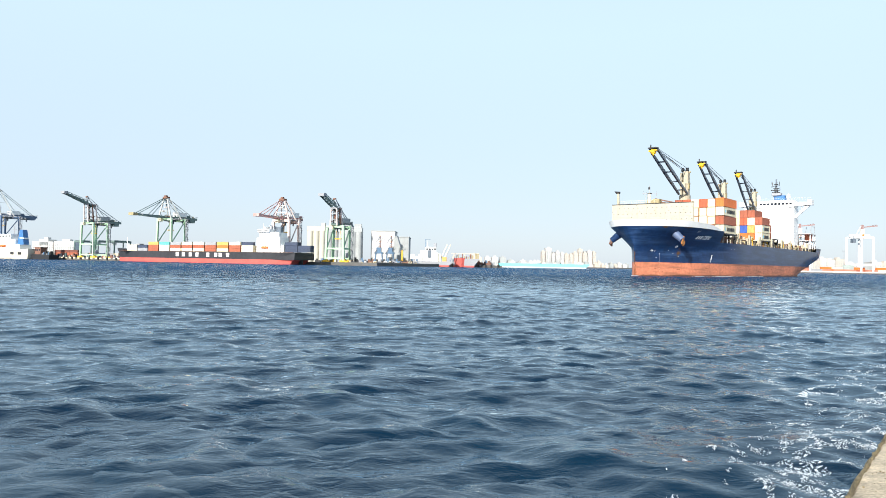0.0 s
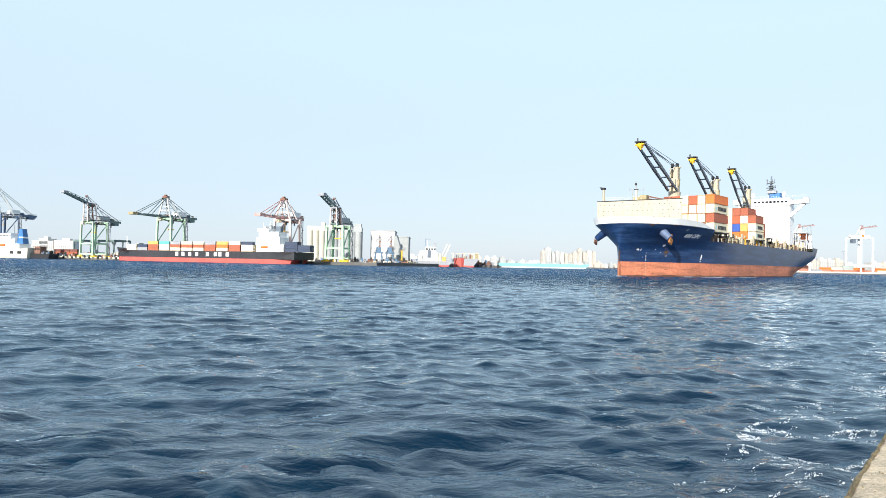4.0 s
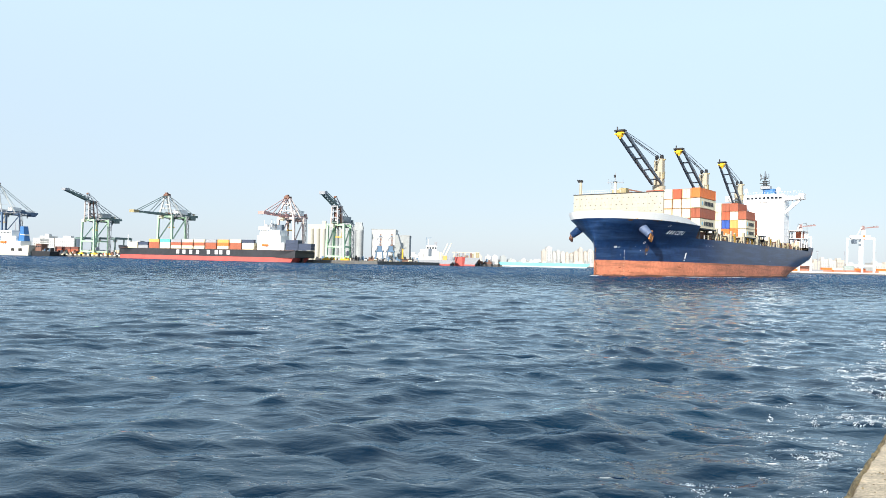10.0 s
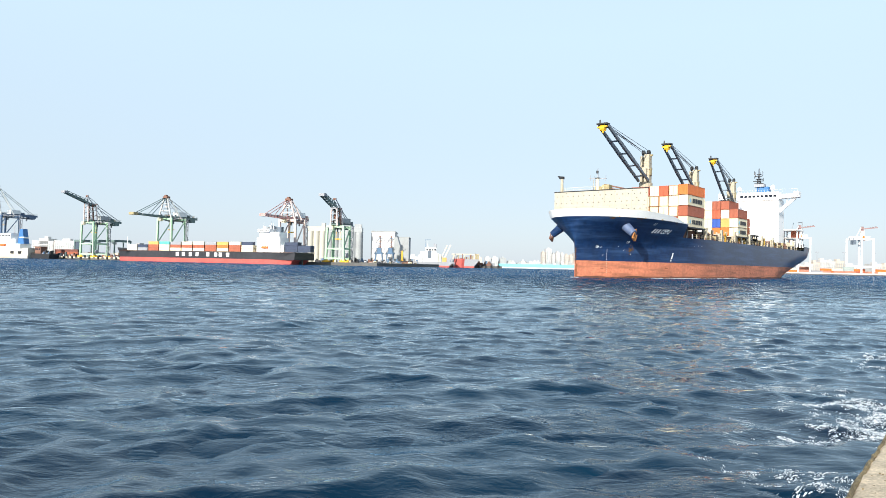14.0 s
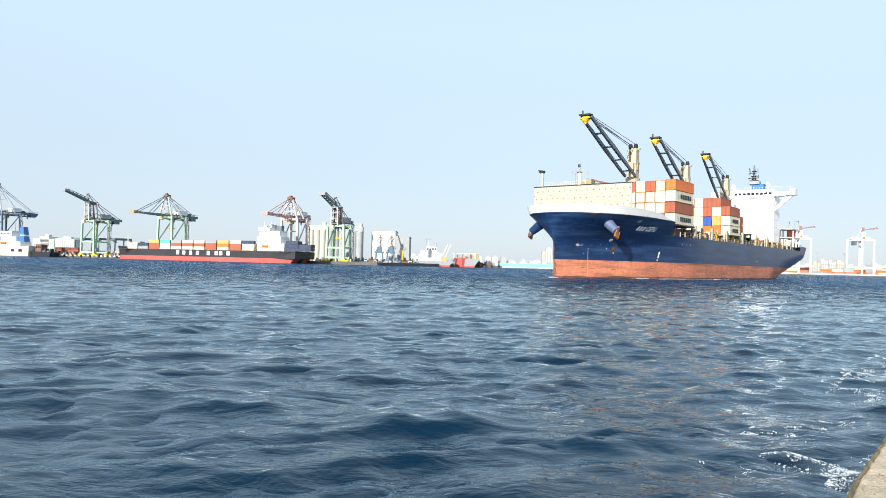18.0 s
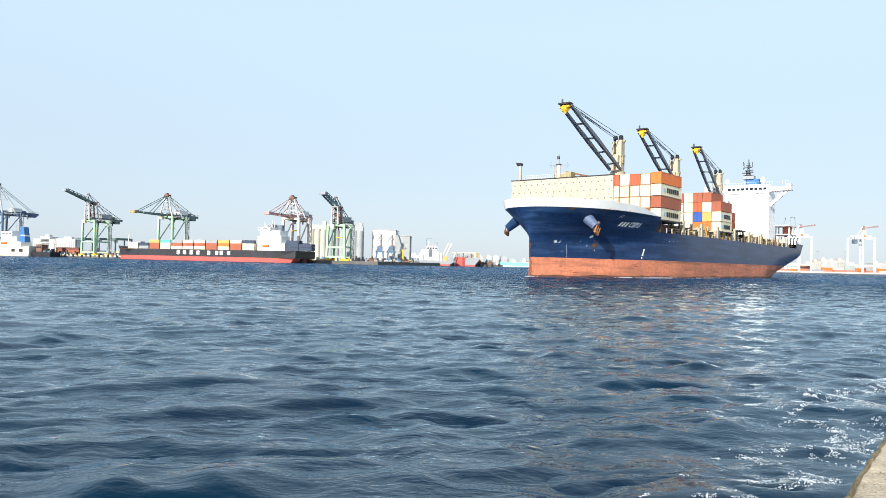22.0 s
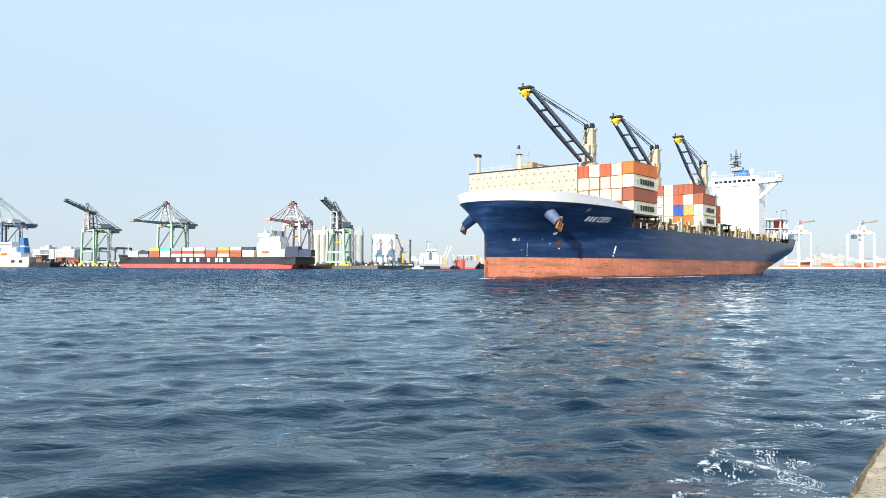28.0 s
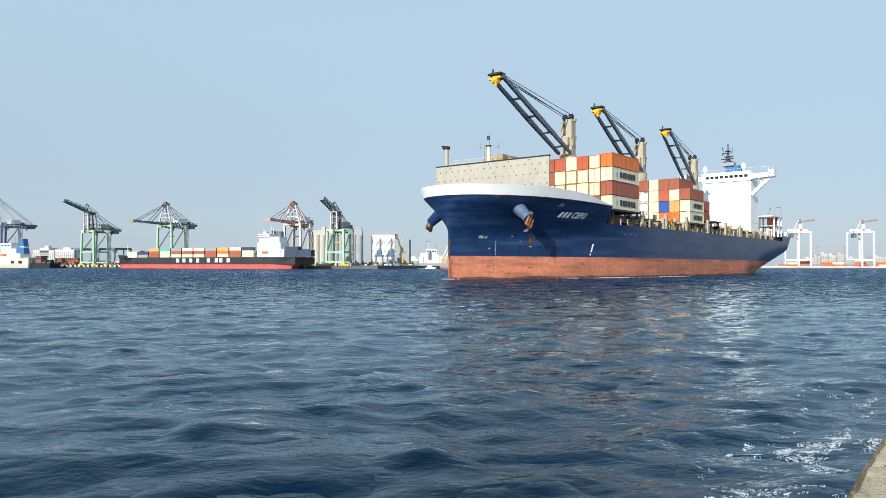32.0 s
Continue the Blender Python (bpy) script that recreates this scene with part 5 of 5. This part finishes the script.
# the white vessel and its blue funnel
def white_vessel():
    v = thing("cargo_vessel", quay_pose(-440, 14), "cream hulled vessel with a white bridge and a blue funnel", "ship")
    sections = []
    for x, w, top in ((-4, 5.6, 9.0), (6, 6.6, 8.6), (30, 7.0, 8.2), (58, 7.0, 8.6), (74, 6.6, 9.6), (82, 5.0, 10.4)):
        sections.append([(x - (2.5 if x > 80 else 0), -w * 0.8, -1), (x, -w, 3.0), (x, -w, top), (x, w, top), (x, w, 3.0), (x - (2.5 if x > 80 else 0), w * 0.8, -1)])
    hull_shape = Shape()
    for a, b in zip(sections, sections[1:]):
        hull_shape.quad_prism(a, b)
    h = part("hull", hull_shape, M_CREAM, v)
    part("rubbing_strake", Shape().box(0, -7.14, 3.4, 72, -7.02, 3.8), M_TAN, h)
    for x in (57, 69):
        part("mooring_port", Shape().box(x, -7.12, 4.4, x + 5.4, -6.6, 7.2, 0.1), M_TYRE, h)
    part("rust_streak", Shape().box(2, -7.02, 0.2, 58, -6.98, 1.2), M_TAN, h)
    b = part("bridge", Shape().box(34, -6, 8.2, 70, 6, 14.5, 0.3).box(37, -5.5, 14.5, 62, 5.5, 19.5, 0.3).box(38, -6.5, 19.5, 56, 6.5, 25.2, 0.3), M_WHITE, v)
    for k in range(7):
        part("window", Shape().box(39.0 + 2.4 * k, -6.56, 22.2, 40.6 + 2.4 * k, -6.48, 23.6), M_GLASS, b)
    for r, n, z in ((0, 9, 11.0), (1, 6, 16.4)):
        for k in range(n):
            part("window", Shape().box(38.5 + 3.5 * k, -6.06 + 0.5 * r, z, 39.7 + 3.5 * k, -5.98 + 0.5 * r, z + 1.2), M_SILO, b)
    part("lifeboat", Shape().tube((40, -6.6, 13.2), (48, -6.6, 13.2), 1.2, n=10), M_ORANGE, b)
    part("deck_house", Shape().box(10, -4, 8.4, 20, 4, 12.0, 0.2), M_WHITE, v)
    part("flag_mast", Shape().tube((30, 0, 8.2), (30, 0, 24), 0.3, 0.15, n=6), M_WHITE, v)
    part("flag", Shape().box(30.2, -0.06, 19.5, 35.5, 0.06, 22.8), M_RED, v)
    f = part("funnel", Shape().quad_prism([(62, -3, 14.5), (72, -3, 14.5), (72, 3, 14.5), (62, 3, 14.5)], [(64, -2.4, 29.5), (69, -2.4, 29.5), (69, 2.4, 29.5), (64, 2.4, 29.5)]), M_BLUE, v)
    part("band", Shape().box(64.6, -2.75, 20, 71.2, 2.75, 21.6), M_WHITE, f)
    part("mast", Shape().tube((52, 0, 25.2), (52, 0, 34), 0.5, 0.25, n=6).beam((49, 0, 30), (55, 0, 30), 0.3), M_GREYSTEEL, v)
    g = thing("barge", quay_pose(-357, 17), "dark grey barge with deck gear lying astern of a cream vessel", "boat")
    part("hull", Shape().quad_prism([(1, -5, -1), (27, -5, -1), (27, 5, -1), (1, 5, -1)], [(0, -5.5, 5.2), (29, -5.5, 4.6), (29, 5.5, 4.6), (0, 5.5, 5.2)]), M_BLACK, g)
    part("wheelhouse", Shape().box(3, -3.5, 5.0, 12, 3.5, 11.5, 0.3).box(2, -4.0, 11.5, 13, 4.0, 12.0), M_DECK, g)
    for k in range(3):
        part("window", Shape().box(4 + 2.7 * k, -3.58, 8.6, 6 + 2.7 * k, -3.46, 10.2), M_GLASS, g)
    for k in range(6):
        part("deck_gear", Shape().box(14 + 2.4 * k, -3.5, 4.7, 15.5 + 2.4 * k, 0, 6.0 + 1.1 * (k % 3), 0.1), (M_GREYSTEEL, M_SLATE, M_BLACK)[k % 3], g)


white_vessel()


# ---- silos, sheds and the middle shore ----
shore = solid("ground", Shape().box(-122.31, 690, -3, 56.91, 1300, 2.2), M_GROUND, "flat industrial shore behind the basin", "quay", kind="structure")
bollard = Shape().box(-0.5, -0.1, 1.6, 0.5, 0.9, 2.9, 0.15).mesh("bollard", M_GREYSTEEL)
for k in range(44):
    part("fender" if k % 3 else "bollard", fender if k % 3 else bollard, None, shore).location = (-120 + 4.0 * k + 1.3 * (k % 3), 689.97, -0.2)


def silo_block(x0, x1, y, height, n, mat, label):
    b = thing("silo_block", pose(x0, y, 2.2), label, "silo", "grain silos")
    w = (x1 - x0) / n
    for k in range(n):
        for r in range(2):
            part("silo", Shape().tube((w * (k + 0.5), w * r, 0), (w * (k + 0.5), w * r, height), w * 0.52, n=20), mat, b, smooth=False)
    part("gallery", Shape().box(0, -w * 0.4, height, x1 - x0, w * 1.2, height + 4.5, 0.2), mat, b)
    part("lift_tower", Shape().box((x1 - x0) * 0.78, -w * 0.3, 0, (x1 - x0) * 0.98, w * 0.6, height + 8, 0.2), mat, b)


silo_block(-133.11, -115.29, 712, 34.76 - 4, 3, M_SILOWARM, "cream painted concrete grain silos beside a quay crane")
silo_block(-114.73, -79.64, 716, 35.31 - 5, 6, M_SILO, "grey concrete grain silos in a long row")


def shed(x0, x1, y, top, depth, mat, label, bays=6):
    b = thing("warehouse", pose(x0, y, 2.2), label, "warehouse")
    w = x1 - x0
    part("wall", Shape().box(0, 0, 0, w, depth, top - 2.2), mat, b)
    part("roof", Shape().box(-0.4, -0.4, top - 2.2, w + 0.4, depth, top - 1.4), M_SILO, b)
    for k in range(bays):
        for r in range(max(1, int((top - 6) / 9))):
            part("window", Shape().box(w * (k + 0.3) / bays, -0.12, 5 + 9 * r, w * (k + 0.5) / bays, 0.05, 7 + 9 * r), M_SILO, b)
    return b


shed(-72.32, -48.40, 730, 34.45, 40, M_HOUSE, "tall white storage building on the shore")
shed(-48.70, -33.98, 726, 28.61, 40, M_SILO, "grey block beside a white storage building")
for x0 in (-62.25, -51.33):
    u = thing("unloader", pose(x0, 706, 2.2), "blue bulk unloader with a tall white mast", "crane", "unloaders")
    for x in (-4, 4):
        for y in (0, 7):
            part("leg", Shape().beam((x, y, 0), (x * 0.7, y, 10), 0.8), M_SLATE, u)
    part("portal", Shape().box(-4.2, -0.6, 9.5, 4.2, 7.6, 11.0, 0.2), M_SLATE, u)
    part("body", Shape().box(-2.4, 1, 11.0, 2.4, 6, 15.5, 0.2), M_SLATE, u)
    part("mast", Shape().beam((1.2, 3, 15.5), (1.0, 3, 27), 1.3, 1.3, 0.9, 0.9), M_DECK, u)
    part("arm", Shape().beam((1, 3, 26.5), (-3.0, 1, 20), 0.6).beam((1, 3, 21), (3.6, 0, 24.5), 0.5).beam((0, 3, 17), (-4.5, -2, 9), 0.6), M_GREYSTEEL, u)
    for j in range(9):
        z = 12 + 1.8 * j
        part("lattice", Shape().box(-0.9 + 0.5 * (j % 3), 2, z, 1.6 + 0.6 * (j % 2), 4, z + 0.7), (M_GREYSTEEL, M_SLATE, M_DECK)[j % 3], u)
u = thing("mobile_crane", pose(-39.29, 704, 2.2), "yellow mobile harbour crane with a raised jib", "crane")
part("base", Shape().box(-5, -3, 0, 5, 3, 3.5, 0.3), M_YELLOW, u)
part("tower", Shape().beam((0, 0, 3.5), (0, 0, 13), 1.4), M_YELLOW, u)
part("jib", Shape().beam((0, 0, 12), (-4.5, -3, 27), 0.9), M_JIB, u)
rng = random.Random(31)
for k in range(78):
    x = -121.26 + 2.2 * k + rng.uniform(-1, 1)
    if x < 46.96:
        c = thing("shore_gear", pose(x, 694 + rng.uniform(0, 5), 2.2), "dark cargo gear and skips on the shore", "machinery", "shore clutter")
        h = rng.uniform(2.0, 5.5)
        part("body", Shape().box(0, 0, 0, rng.uniform(3, 6), 3, h * 0.6, 0.2).box(0.6, 0.4, h * 0.6, 2.4, 2.4, h, 0.1), rng.choice((M_GREYSTEEL, M_BLACK, M_BLACK, M_SLATE, M_DECK)), c)


def work_boat(x, y, length, hull_mat, top_mat, label):
    b = thing("work_boat", pose(x, y, 0), label, "boat", "boats along the shore")
    part("hull", Shape().quad_prism([(0.6, 0, -0.4), (length - 0.8, 0, -0.4), (length - 0.8, 3.4, -0.4), (0.6, 3.4, -0.4)], [(0, -0.2, 2.0), (length, -0.2, 1.6), (length, 3.6, 1.6), (0, 3.6, 2.0)]), hull_mat, b)
    part("wheelhouse", Shape().box(length * 0.45, 0.5, 1.6, length * 0.75, 2.9, 4.2, 0.15), top_mat, b)
    part("window", Shape().box(length * 0.48, 0.44, 2.9, length * 0.72, 0.52, 3.6), M_GLASS, b)
    part("mast", Shape().tube((length * 0.55, 1.7, 4.2), (length * 0.55, 1.7, 7.4), 0.14, 0.06, n=5), M_GREYSTEEL, b)
    part("deck_gear", Shape().box(length * 0.1, 0.8, 1.7, length * 0.3, 2.6, 3.0, 0.1), M_OCHRE, b)


rng = random.Random(41)
for k in range(13):
    work_boat(-75.48 + 5.4 * k + rng.uniform(-1.5, 1.5), 672 + rng.uniform(-2, 2), rng.uniform(6.0, 12.0), (M_BLACK, M_WHITE, M_SLATE, M_OFFWHITE)[k % 4], (M_WHITE, M_OFFWHITE, M_GREYSTEEL)[k % 3], ("black", "white", "slate blue", "cream")[k % 4] + " hulled work boat moored at the shore")


def cargo_ship(x0, length, y, hull_mat, top, label, house_at, house_h, boot=None, derrick=False):
    v = thing("cargo_ship", pose(x0, y, 0), label, "ship", "ships in the basin")
    part("hull", Shape().quad_prism([(2, 0, 1.5), (length - 5, 0, 1.5), (length - 5, 14, 1.5), (2, 14, 1.5)], [(0, 0, top), (length, 0, top), (length, 14, top), (0, 14, top)]), hull_mat, v)
    part("boot_topping", Shape().box(2, 0.05, -1, length - 5, 13.9, 1.5), boot or M_HULLRED, v)
    if house_h:
        s = part("superstructure", Shape().box(house_at, 1, top, house_at + 14, 13, top + house_h * 0.6, 0.2).box(house_at + 2, 2, top + house_h * 0.6, house_at + 12, 12, top + house_h, 0.2), M_WHITE, v)
        for k in range(4):
            part("window", Shape().box(house_at + 2.8 + 2.4 * k, 1.94, top + house_h * 0.78, house_at + 4.4 + 2.4 * k, 2.02, top + house_h * 0.9), M_GLASS, s)
        part("funnel", Shape().box(house_at + 9.5, 5, top + house_h, house_at + 12, 9, top + house_h + 3.5, 0.3), M_GREYSTEEL, s)
        part("mast", Shape().tube((house_at + 4, 7, top + house_h), (house_at + 4, 7, top + house_h + 6), 0.3, 0.12, n=6), M_WHITE, s)
    if derrick:
        for d in (0.42, 0.62):
            part("derrick", Shape().tube((length * d, 7, top), (length * d, 7, top + 9), 0.6, n=8).beam((length * d, 7, top + 2), (length * (d + 0.14), 5, top + 15), 0.6), M_OFFWHITE, v)
    return v


_grey = cargo_ship(-22.65, 33.98, 660, M_GREYSTEEL, 5.0, "grey cargo ship with a white bridge and derricks", 5, 13)
for x, y, w, h, mat in ((0.5, 1, 4, 6, M_WHITE), (2, 4, 5, 9.5, M_WHITE), (18.5, 2, 3, 7, M_OFFWHITE), (22.5, 3, 4, 4, M_AMBER), (27, 3, 3, 3, M_GREYSTEEL)):
    part("deck_house", Shape().box(x, y, 5.0, x + w, y + 5, 5.0 + h, 0.15), mat, _grey)
part("hatch_door", Shape().box(9.2, 0.9, 8.0, 12.4, 1.0, 15.0), M_JIB, _grey)
part("signal_mast", Shape().beam((7, 5, 18), (7, 5, 25.5), 0.35).beam((7, 5, 25), (12, 5, 25.2), 0.3), M_SLATE, _grey)
for x in (20.5, 23.5):
    part("cargo_boom", Shape().beam((x, 4, 6), (x + 6.5, 3, 20.5), 0.9), M_OFFWHITE, _grey)
_red = cargo_ship(8.49, 26.52, 680, M_GREYSTEEL, 8.0, "moored barge with a red bow and a grey deck frame", 0, 0)
_bow = [(1.5, 2.0), (2.6, 0.0), (5.5, -1.6), (9.5, -1.6), (12.4, 0.0), (13.5, 2.0), (13.5, 12.0), (1.5, 12.0)]
part("bow", Shape().quad_prism([(7.5 + (x - 7.5) * 0.85, y, -0.5) for x, y in _bow], [(x, y, 8.4) for x, y in _bow]), M_HULLRED, _red, "haze-muted red bow plating")
rng = random.Random(77)
for k in range(14):
    x = 1 + 1.8 * k
    part("deck_gear", Shape().box(x, 1.0, 8.0, x + rng.uniform(0.6, 1.8), 3.0, 8.0 + rng.uniform(1.0, 5.5)), rng.choice((M_OCHRE, M_TAN, M_GREYSTEEL, M_DECK)), _red)
part("deck_frame", Shape().box(0, 2, 12.2, 26, 4, 13.2).box(2, 2, 8, 3, 3, 12.2).box(12, 2, 8, 13, 3, 12.2).box(22, 2, 8, 23, 3, 12.2), M_TAN, _red)
cargo_ship(70.20, 113.73, 900, M_CYAN, 5.4, "long turquoise barge lying at the far shore", 0, 0, boot=M_HOUSE)

# small white motor boat crossing the basin
motor_boat = thing("motor_boat", pose(0, 600, 0), "small white motor boat crossing the basin", "boat")
part("hull", Shape().quad_prism([(-4.5, -1.2, -0.2), (3.5, -1.2, -0.2), (3.5, 1.2, -0.2), (-4.5, 1.2, -0.2)], [(-6, -1.6, 1.4), (4, -1.6, 1.1), (4, 1.6, 1.1), (-6, 1.6, 1.4)]), M_WHITE, motor_boat)
part("cabin", Shape().box(-2.5, -1.2, 1.2, 1.8, 1.2, 2.8, 0.15), M_WHITE, motor_boat)
part("windscreen", Shape().box(-2.56, -1.0, 2.0, -2.48, 1.0, 2.6), M_GLASS, motor_boat)
part("wake", Shape().box(4, -1.4, -0.2, 9, 1.4, 0.25), M_FOAM, motor_boat)

# ---- the far city and the right-hand terminal ----
solid("ground", Shape().box(-109.98, 1500, -3, 2124.80, 3400, 2.0), M_GROUND, "low far shore with a town on it", "shore", kind="structure")


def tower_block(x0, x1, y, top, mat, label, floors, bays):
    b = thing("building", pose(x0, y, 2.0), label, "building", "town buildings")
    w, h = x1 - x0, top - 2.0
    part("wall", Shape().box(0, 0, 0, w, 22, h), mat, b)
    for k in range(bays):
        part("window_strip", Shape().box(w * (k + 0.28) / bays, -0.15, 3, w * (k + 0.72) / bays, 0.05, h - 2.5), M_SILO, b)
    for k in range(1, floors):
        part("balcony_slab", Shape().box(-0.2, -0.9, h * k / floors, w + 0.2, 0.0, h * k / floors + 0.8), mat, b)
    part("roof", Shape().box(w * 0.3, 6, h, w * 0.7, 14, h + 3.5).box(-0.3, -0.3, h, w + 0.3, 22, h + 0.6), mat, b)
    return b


rng = random.Random(17)
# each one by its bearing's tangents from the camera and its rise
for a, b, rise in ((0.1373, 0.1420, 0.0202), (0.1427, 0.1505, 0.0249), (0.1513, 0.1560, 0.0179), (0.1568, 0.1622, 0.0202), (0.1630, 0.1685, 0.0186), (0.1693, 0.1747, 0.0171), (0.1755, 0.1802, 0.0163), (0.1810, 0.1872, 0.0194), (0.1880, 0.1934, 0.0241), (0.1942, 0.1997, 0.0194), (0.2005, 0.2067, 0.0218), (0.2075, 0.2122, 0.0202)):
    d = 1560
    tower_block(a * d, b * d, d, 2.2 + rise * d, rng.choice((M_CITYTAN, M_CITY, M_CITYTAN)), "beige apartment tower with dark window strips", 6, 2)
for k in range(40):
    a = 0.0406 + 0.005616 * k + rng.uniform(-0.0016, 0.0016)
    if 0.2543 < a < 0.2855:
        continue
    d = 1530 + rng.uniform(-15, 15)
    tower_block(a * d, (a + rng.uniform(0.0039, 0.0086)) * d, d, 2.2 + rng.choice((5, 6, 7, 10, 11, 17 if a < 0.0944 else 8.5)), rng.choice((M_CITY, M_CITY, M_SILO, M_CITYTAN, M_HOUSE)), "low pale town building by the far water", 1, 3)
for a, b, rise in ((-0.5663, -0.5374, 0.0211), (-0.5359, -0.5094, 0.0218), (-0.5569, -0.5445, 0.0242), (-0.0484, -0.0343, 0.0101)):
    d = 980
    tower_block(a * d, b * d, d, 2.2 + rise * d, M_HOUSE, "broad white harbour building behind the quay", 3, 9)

apron = solid("ground", Shape().box(353.49, 826, -3, 1253.49, 1490, 2.4), M_GROUND, "container terminal apron across the channel", "quay", kind="structure")
part("quay_kerb", Shape().box(353.5, 825.6, 1.2, 1253.4, 825.98, 2.7), M_HOUSE, apron, "pale concrete kerb")
# the red is muted in the paint to imitate haze over the distance
HAZE_RED = material("haze_muted_red_paint", (0.50, 0.21, 0.14), 0.7, var=0.2, scale=0.5)
GREYED = material("muted_grey_green_paint", (0.34, 0.40, 0.38), 0.7, var=0.2, scale=0.5)
COLOUR_WORD[HAZE_RED], COLOUR_WORD[GREYED] = "haze-muted red", "muted grey-green"
rng = random.Random(23)
for k in range(24):
    x = 389.86 + 13.0 * k + rng.uniform(-0.4, 0.4)
    for r in range(2):
        for tier in range(rng.choice((1, 2, 2, 3)) if r else rng.choice((0, 1, 1))):
            container(LONG, rng.choice((HAZE_RED, HAZE_RED, N, HAZE_RED, W, O, G, GREYED)), pose(x, 842 + 4 * r, 2.4 + 2.6 * tier), "containers at the terminal")
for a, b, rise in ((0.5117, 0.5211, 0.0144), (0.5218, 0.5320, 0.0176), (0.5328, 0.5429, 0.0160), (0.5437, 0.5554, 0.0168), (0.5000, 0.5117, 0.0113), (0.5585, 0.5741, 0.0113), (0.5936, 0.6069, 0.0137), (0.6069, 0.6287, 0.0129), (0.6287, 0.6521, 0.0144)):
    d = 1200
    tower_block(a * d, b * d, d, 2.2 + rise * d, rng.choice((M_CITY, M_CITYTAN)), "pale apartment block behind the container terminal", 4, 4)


M_DKPINK = material("dull_red_crane_paint", (0.30, 0.19, 0.18), 0.6, var=0.25, scale=0.3)
M_PALESTEEL = material("pale_blue_steel", (0.45, 0.58, 0.66), 0.55, var=0.15, scale=0.3)


def white_crane(x0):
    """A white gantry crane with a pinkish raised boom."""
    c = thing("quay_crane", pose(x0, 838, 2.4) @ Matrix.Diagonal((0.74, 1, 1, 1)), "white ship-to-shore gantry crane at the terminal", "crane", "terminal cranes")
    g = 41.0
    for x in (-14.5, -4.5, 5.5, 14.0):
        y = 0 if x in (-4.5, 14.0) else 18
        part("leg", Shape().beam((x, y, 0), (x, y, g), 1.9), M_WHITE, c)
    for z in (8.0, g - 1):
        for a, b in (((-4.5, 0, z), (14.0, 0, z)), ((-14.5, 18, z), (5.5, 18, z))):
            part("cross_beam", Shape().beam(a, b, 1.5, 2.0), M_WHITE, c)
        for a, b in (((-14.5, 18, z), (-4.5, 0, z)), ((5.5, 18, z), (14.0, 0, z))):
            part("side_beam", Shape().beam(a, b, 1.5, 2.0), M_WHITE, c)
    part("girder", Shape().beam((-15, 12, g + 1.5), (13, 6, g + 1.5), 2.6, 2.6), M_WHITE, c)
    for a, b in (((-8, 9, g), (1.0, 8, 54)), ((5.5, 18, g), (3.5, 8, 54)), ((14, 0, g - 1), (4.5, 8, 44))):
        part("brace", Shape().beam(a, b, 0.9), M_WHITE, c)
    part("tower", Shape().box(0.5, 6, g, 5.5, 10, 50, 0.2), M_HOUSE, c)
    part("machinery_house", Shape().box(1.4, 5.8, g - 2, 4.8, 10.2, g + 3, 0.2), M_ORANGE, c)
    for x in (1.0, 2.8):
        part("hoist_rope", Shape().beam((x, 9, 8), (x, 9, g - 2), 0.7), M_PALESTEEL, c)
    part("a_frame", Shape().box(0.8, 6.8, 50, 4.4, 9.2, 55.0, 0.3), M_DKPINK, c)
    bm = Shape()
    for s in (6.6, 9.4):
        bm.beam((0, s, 52.0), (25, s - 1, 54.0), 0.8, 1.2)
    for k in range(6):
        bm.beam((3 + 4.2 * k, 6.6, 52.2 + 0.57 * k), (3 + 4.2 * k, 9.4, 52.2 + 0.57 * k), 0.6, 0.8)
    part("boom", bm, M_DKPINK, c)
    part("hoist", Shape().box(-13, 6, g - 7, -8, 12, g - 2, 0.2).beam((-10.5, 9, g - 2), (-10.5, 9, g + 1), 0.6), M_JIB, c)


white_crane(488.29)
white_crane(415.08)
for x in (437.0, 468.6, 503.6):
    l = thing("lamp_mast", pose(x, 845, 2.4), "tall slim floodlight mast at the terminal", "lamp mast", "lamp masts")
    part("pole", Shape().tube((0, 0, 0), (0, 0, 24), 0.35, 0.2, n=6), M_GREYSTEEL, l)
    part("head", Shape().box(-1.6, -0.4, 23.6, 1.6, 0.4, 24.4), M_GREYSTEEL, l)



def motions():
    """All that moves."""
    walk(ship, [(t, ship_pose(x, y, a)) for t, x, y, a in SHIP_ROWS])
    for ob, (vx, vy) in SEA:
        walk(ob, [(t, pose(vx * t, vy * t, 0)) for t in (0, 16, 32)])
    walk(foam, [(t, pose(DRIFT_A[0] * t, DRIFT_A[1] * t, 0)) for t in (0, 16, 32)])
    for ob, m in RIDING:
        walk(ob, [(t, ship_pose(x, y, a) @ m) for t, x, y, a in SHIP_ROWS])
    walk(moving_crane, [(t, quay_pose(MOVING_S - 11.6 * f, CRANE_BACK)) for t, f in ((0, 1.0), (4, 0.87), (8, 0.72), (12, 0.54), (16, 0.38), (20, 0.26), (24, 0.15), (28, 0.07), (32, 0.0))])
    walk(motor_boat, [(t, pose(-11.23 - 2.64 * (32 - t), 600, 0, 0, 0, 180)) for t in (0, 16, 32)])


motions()
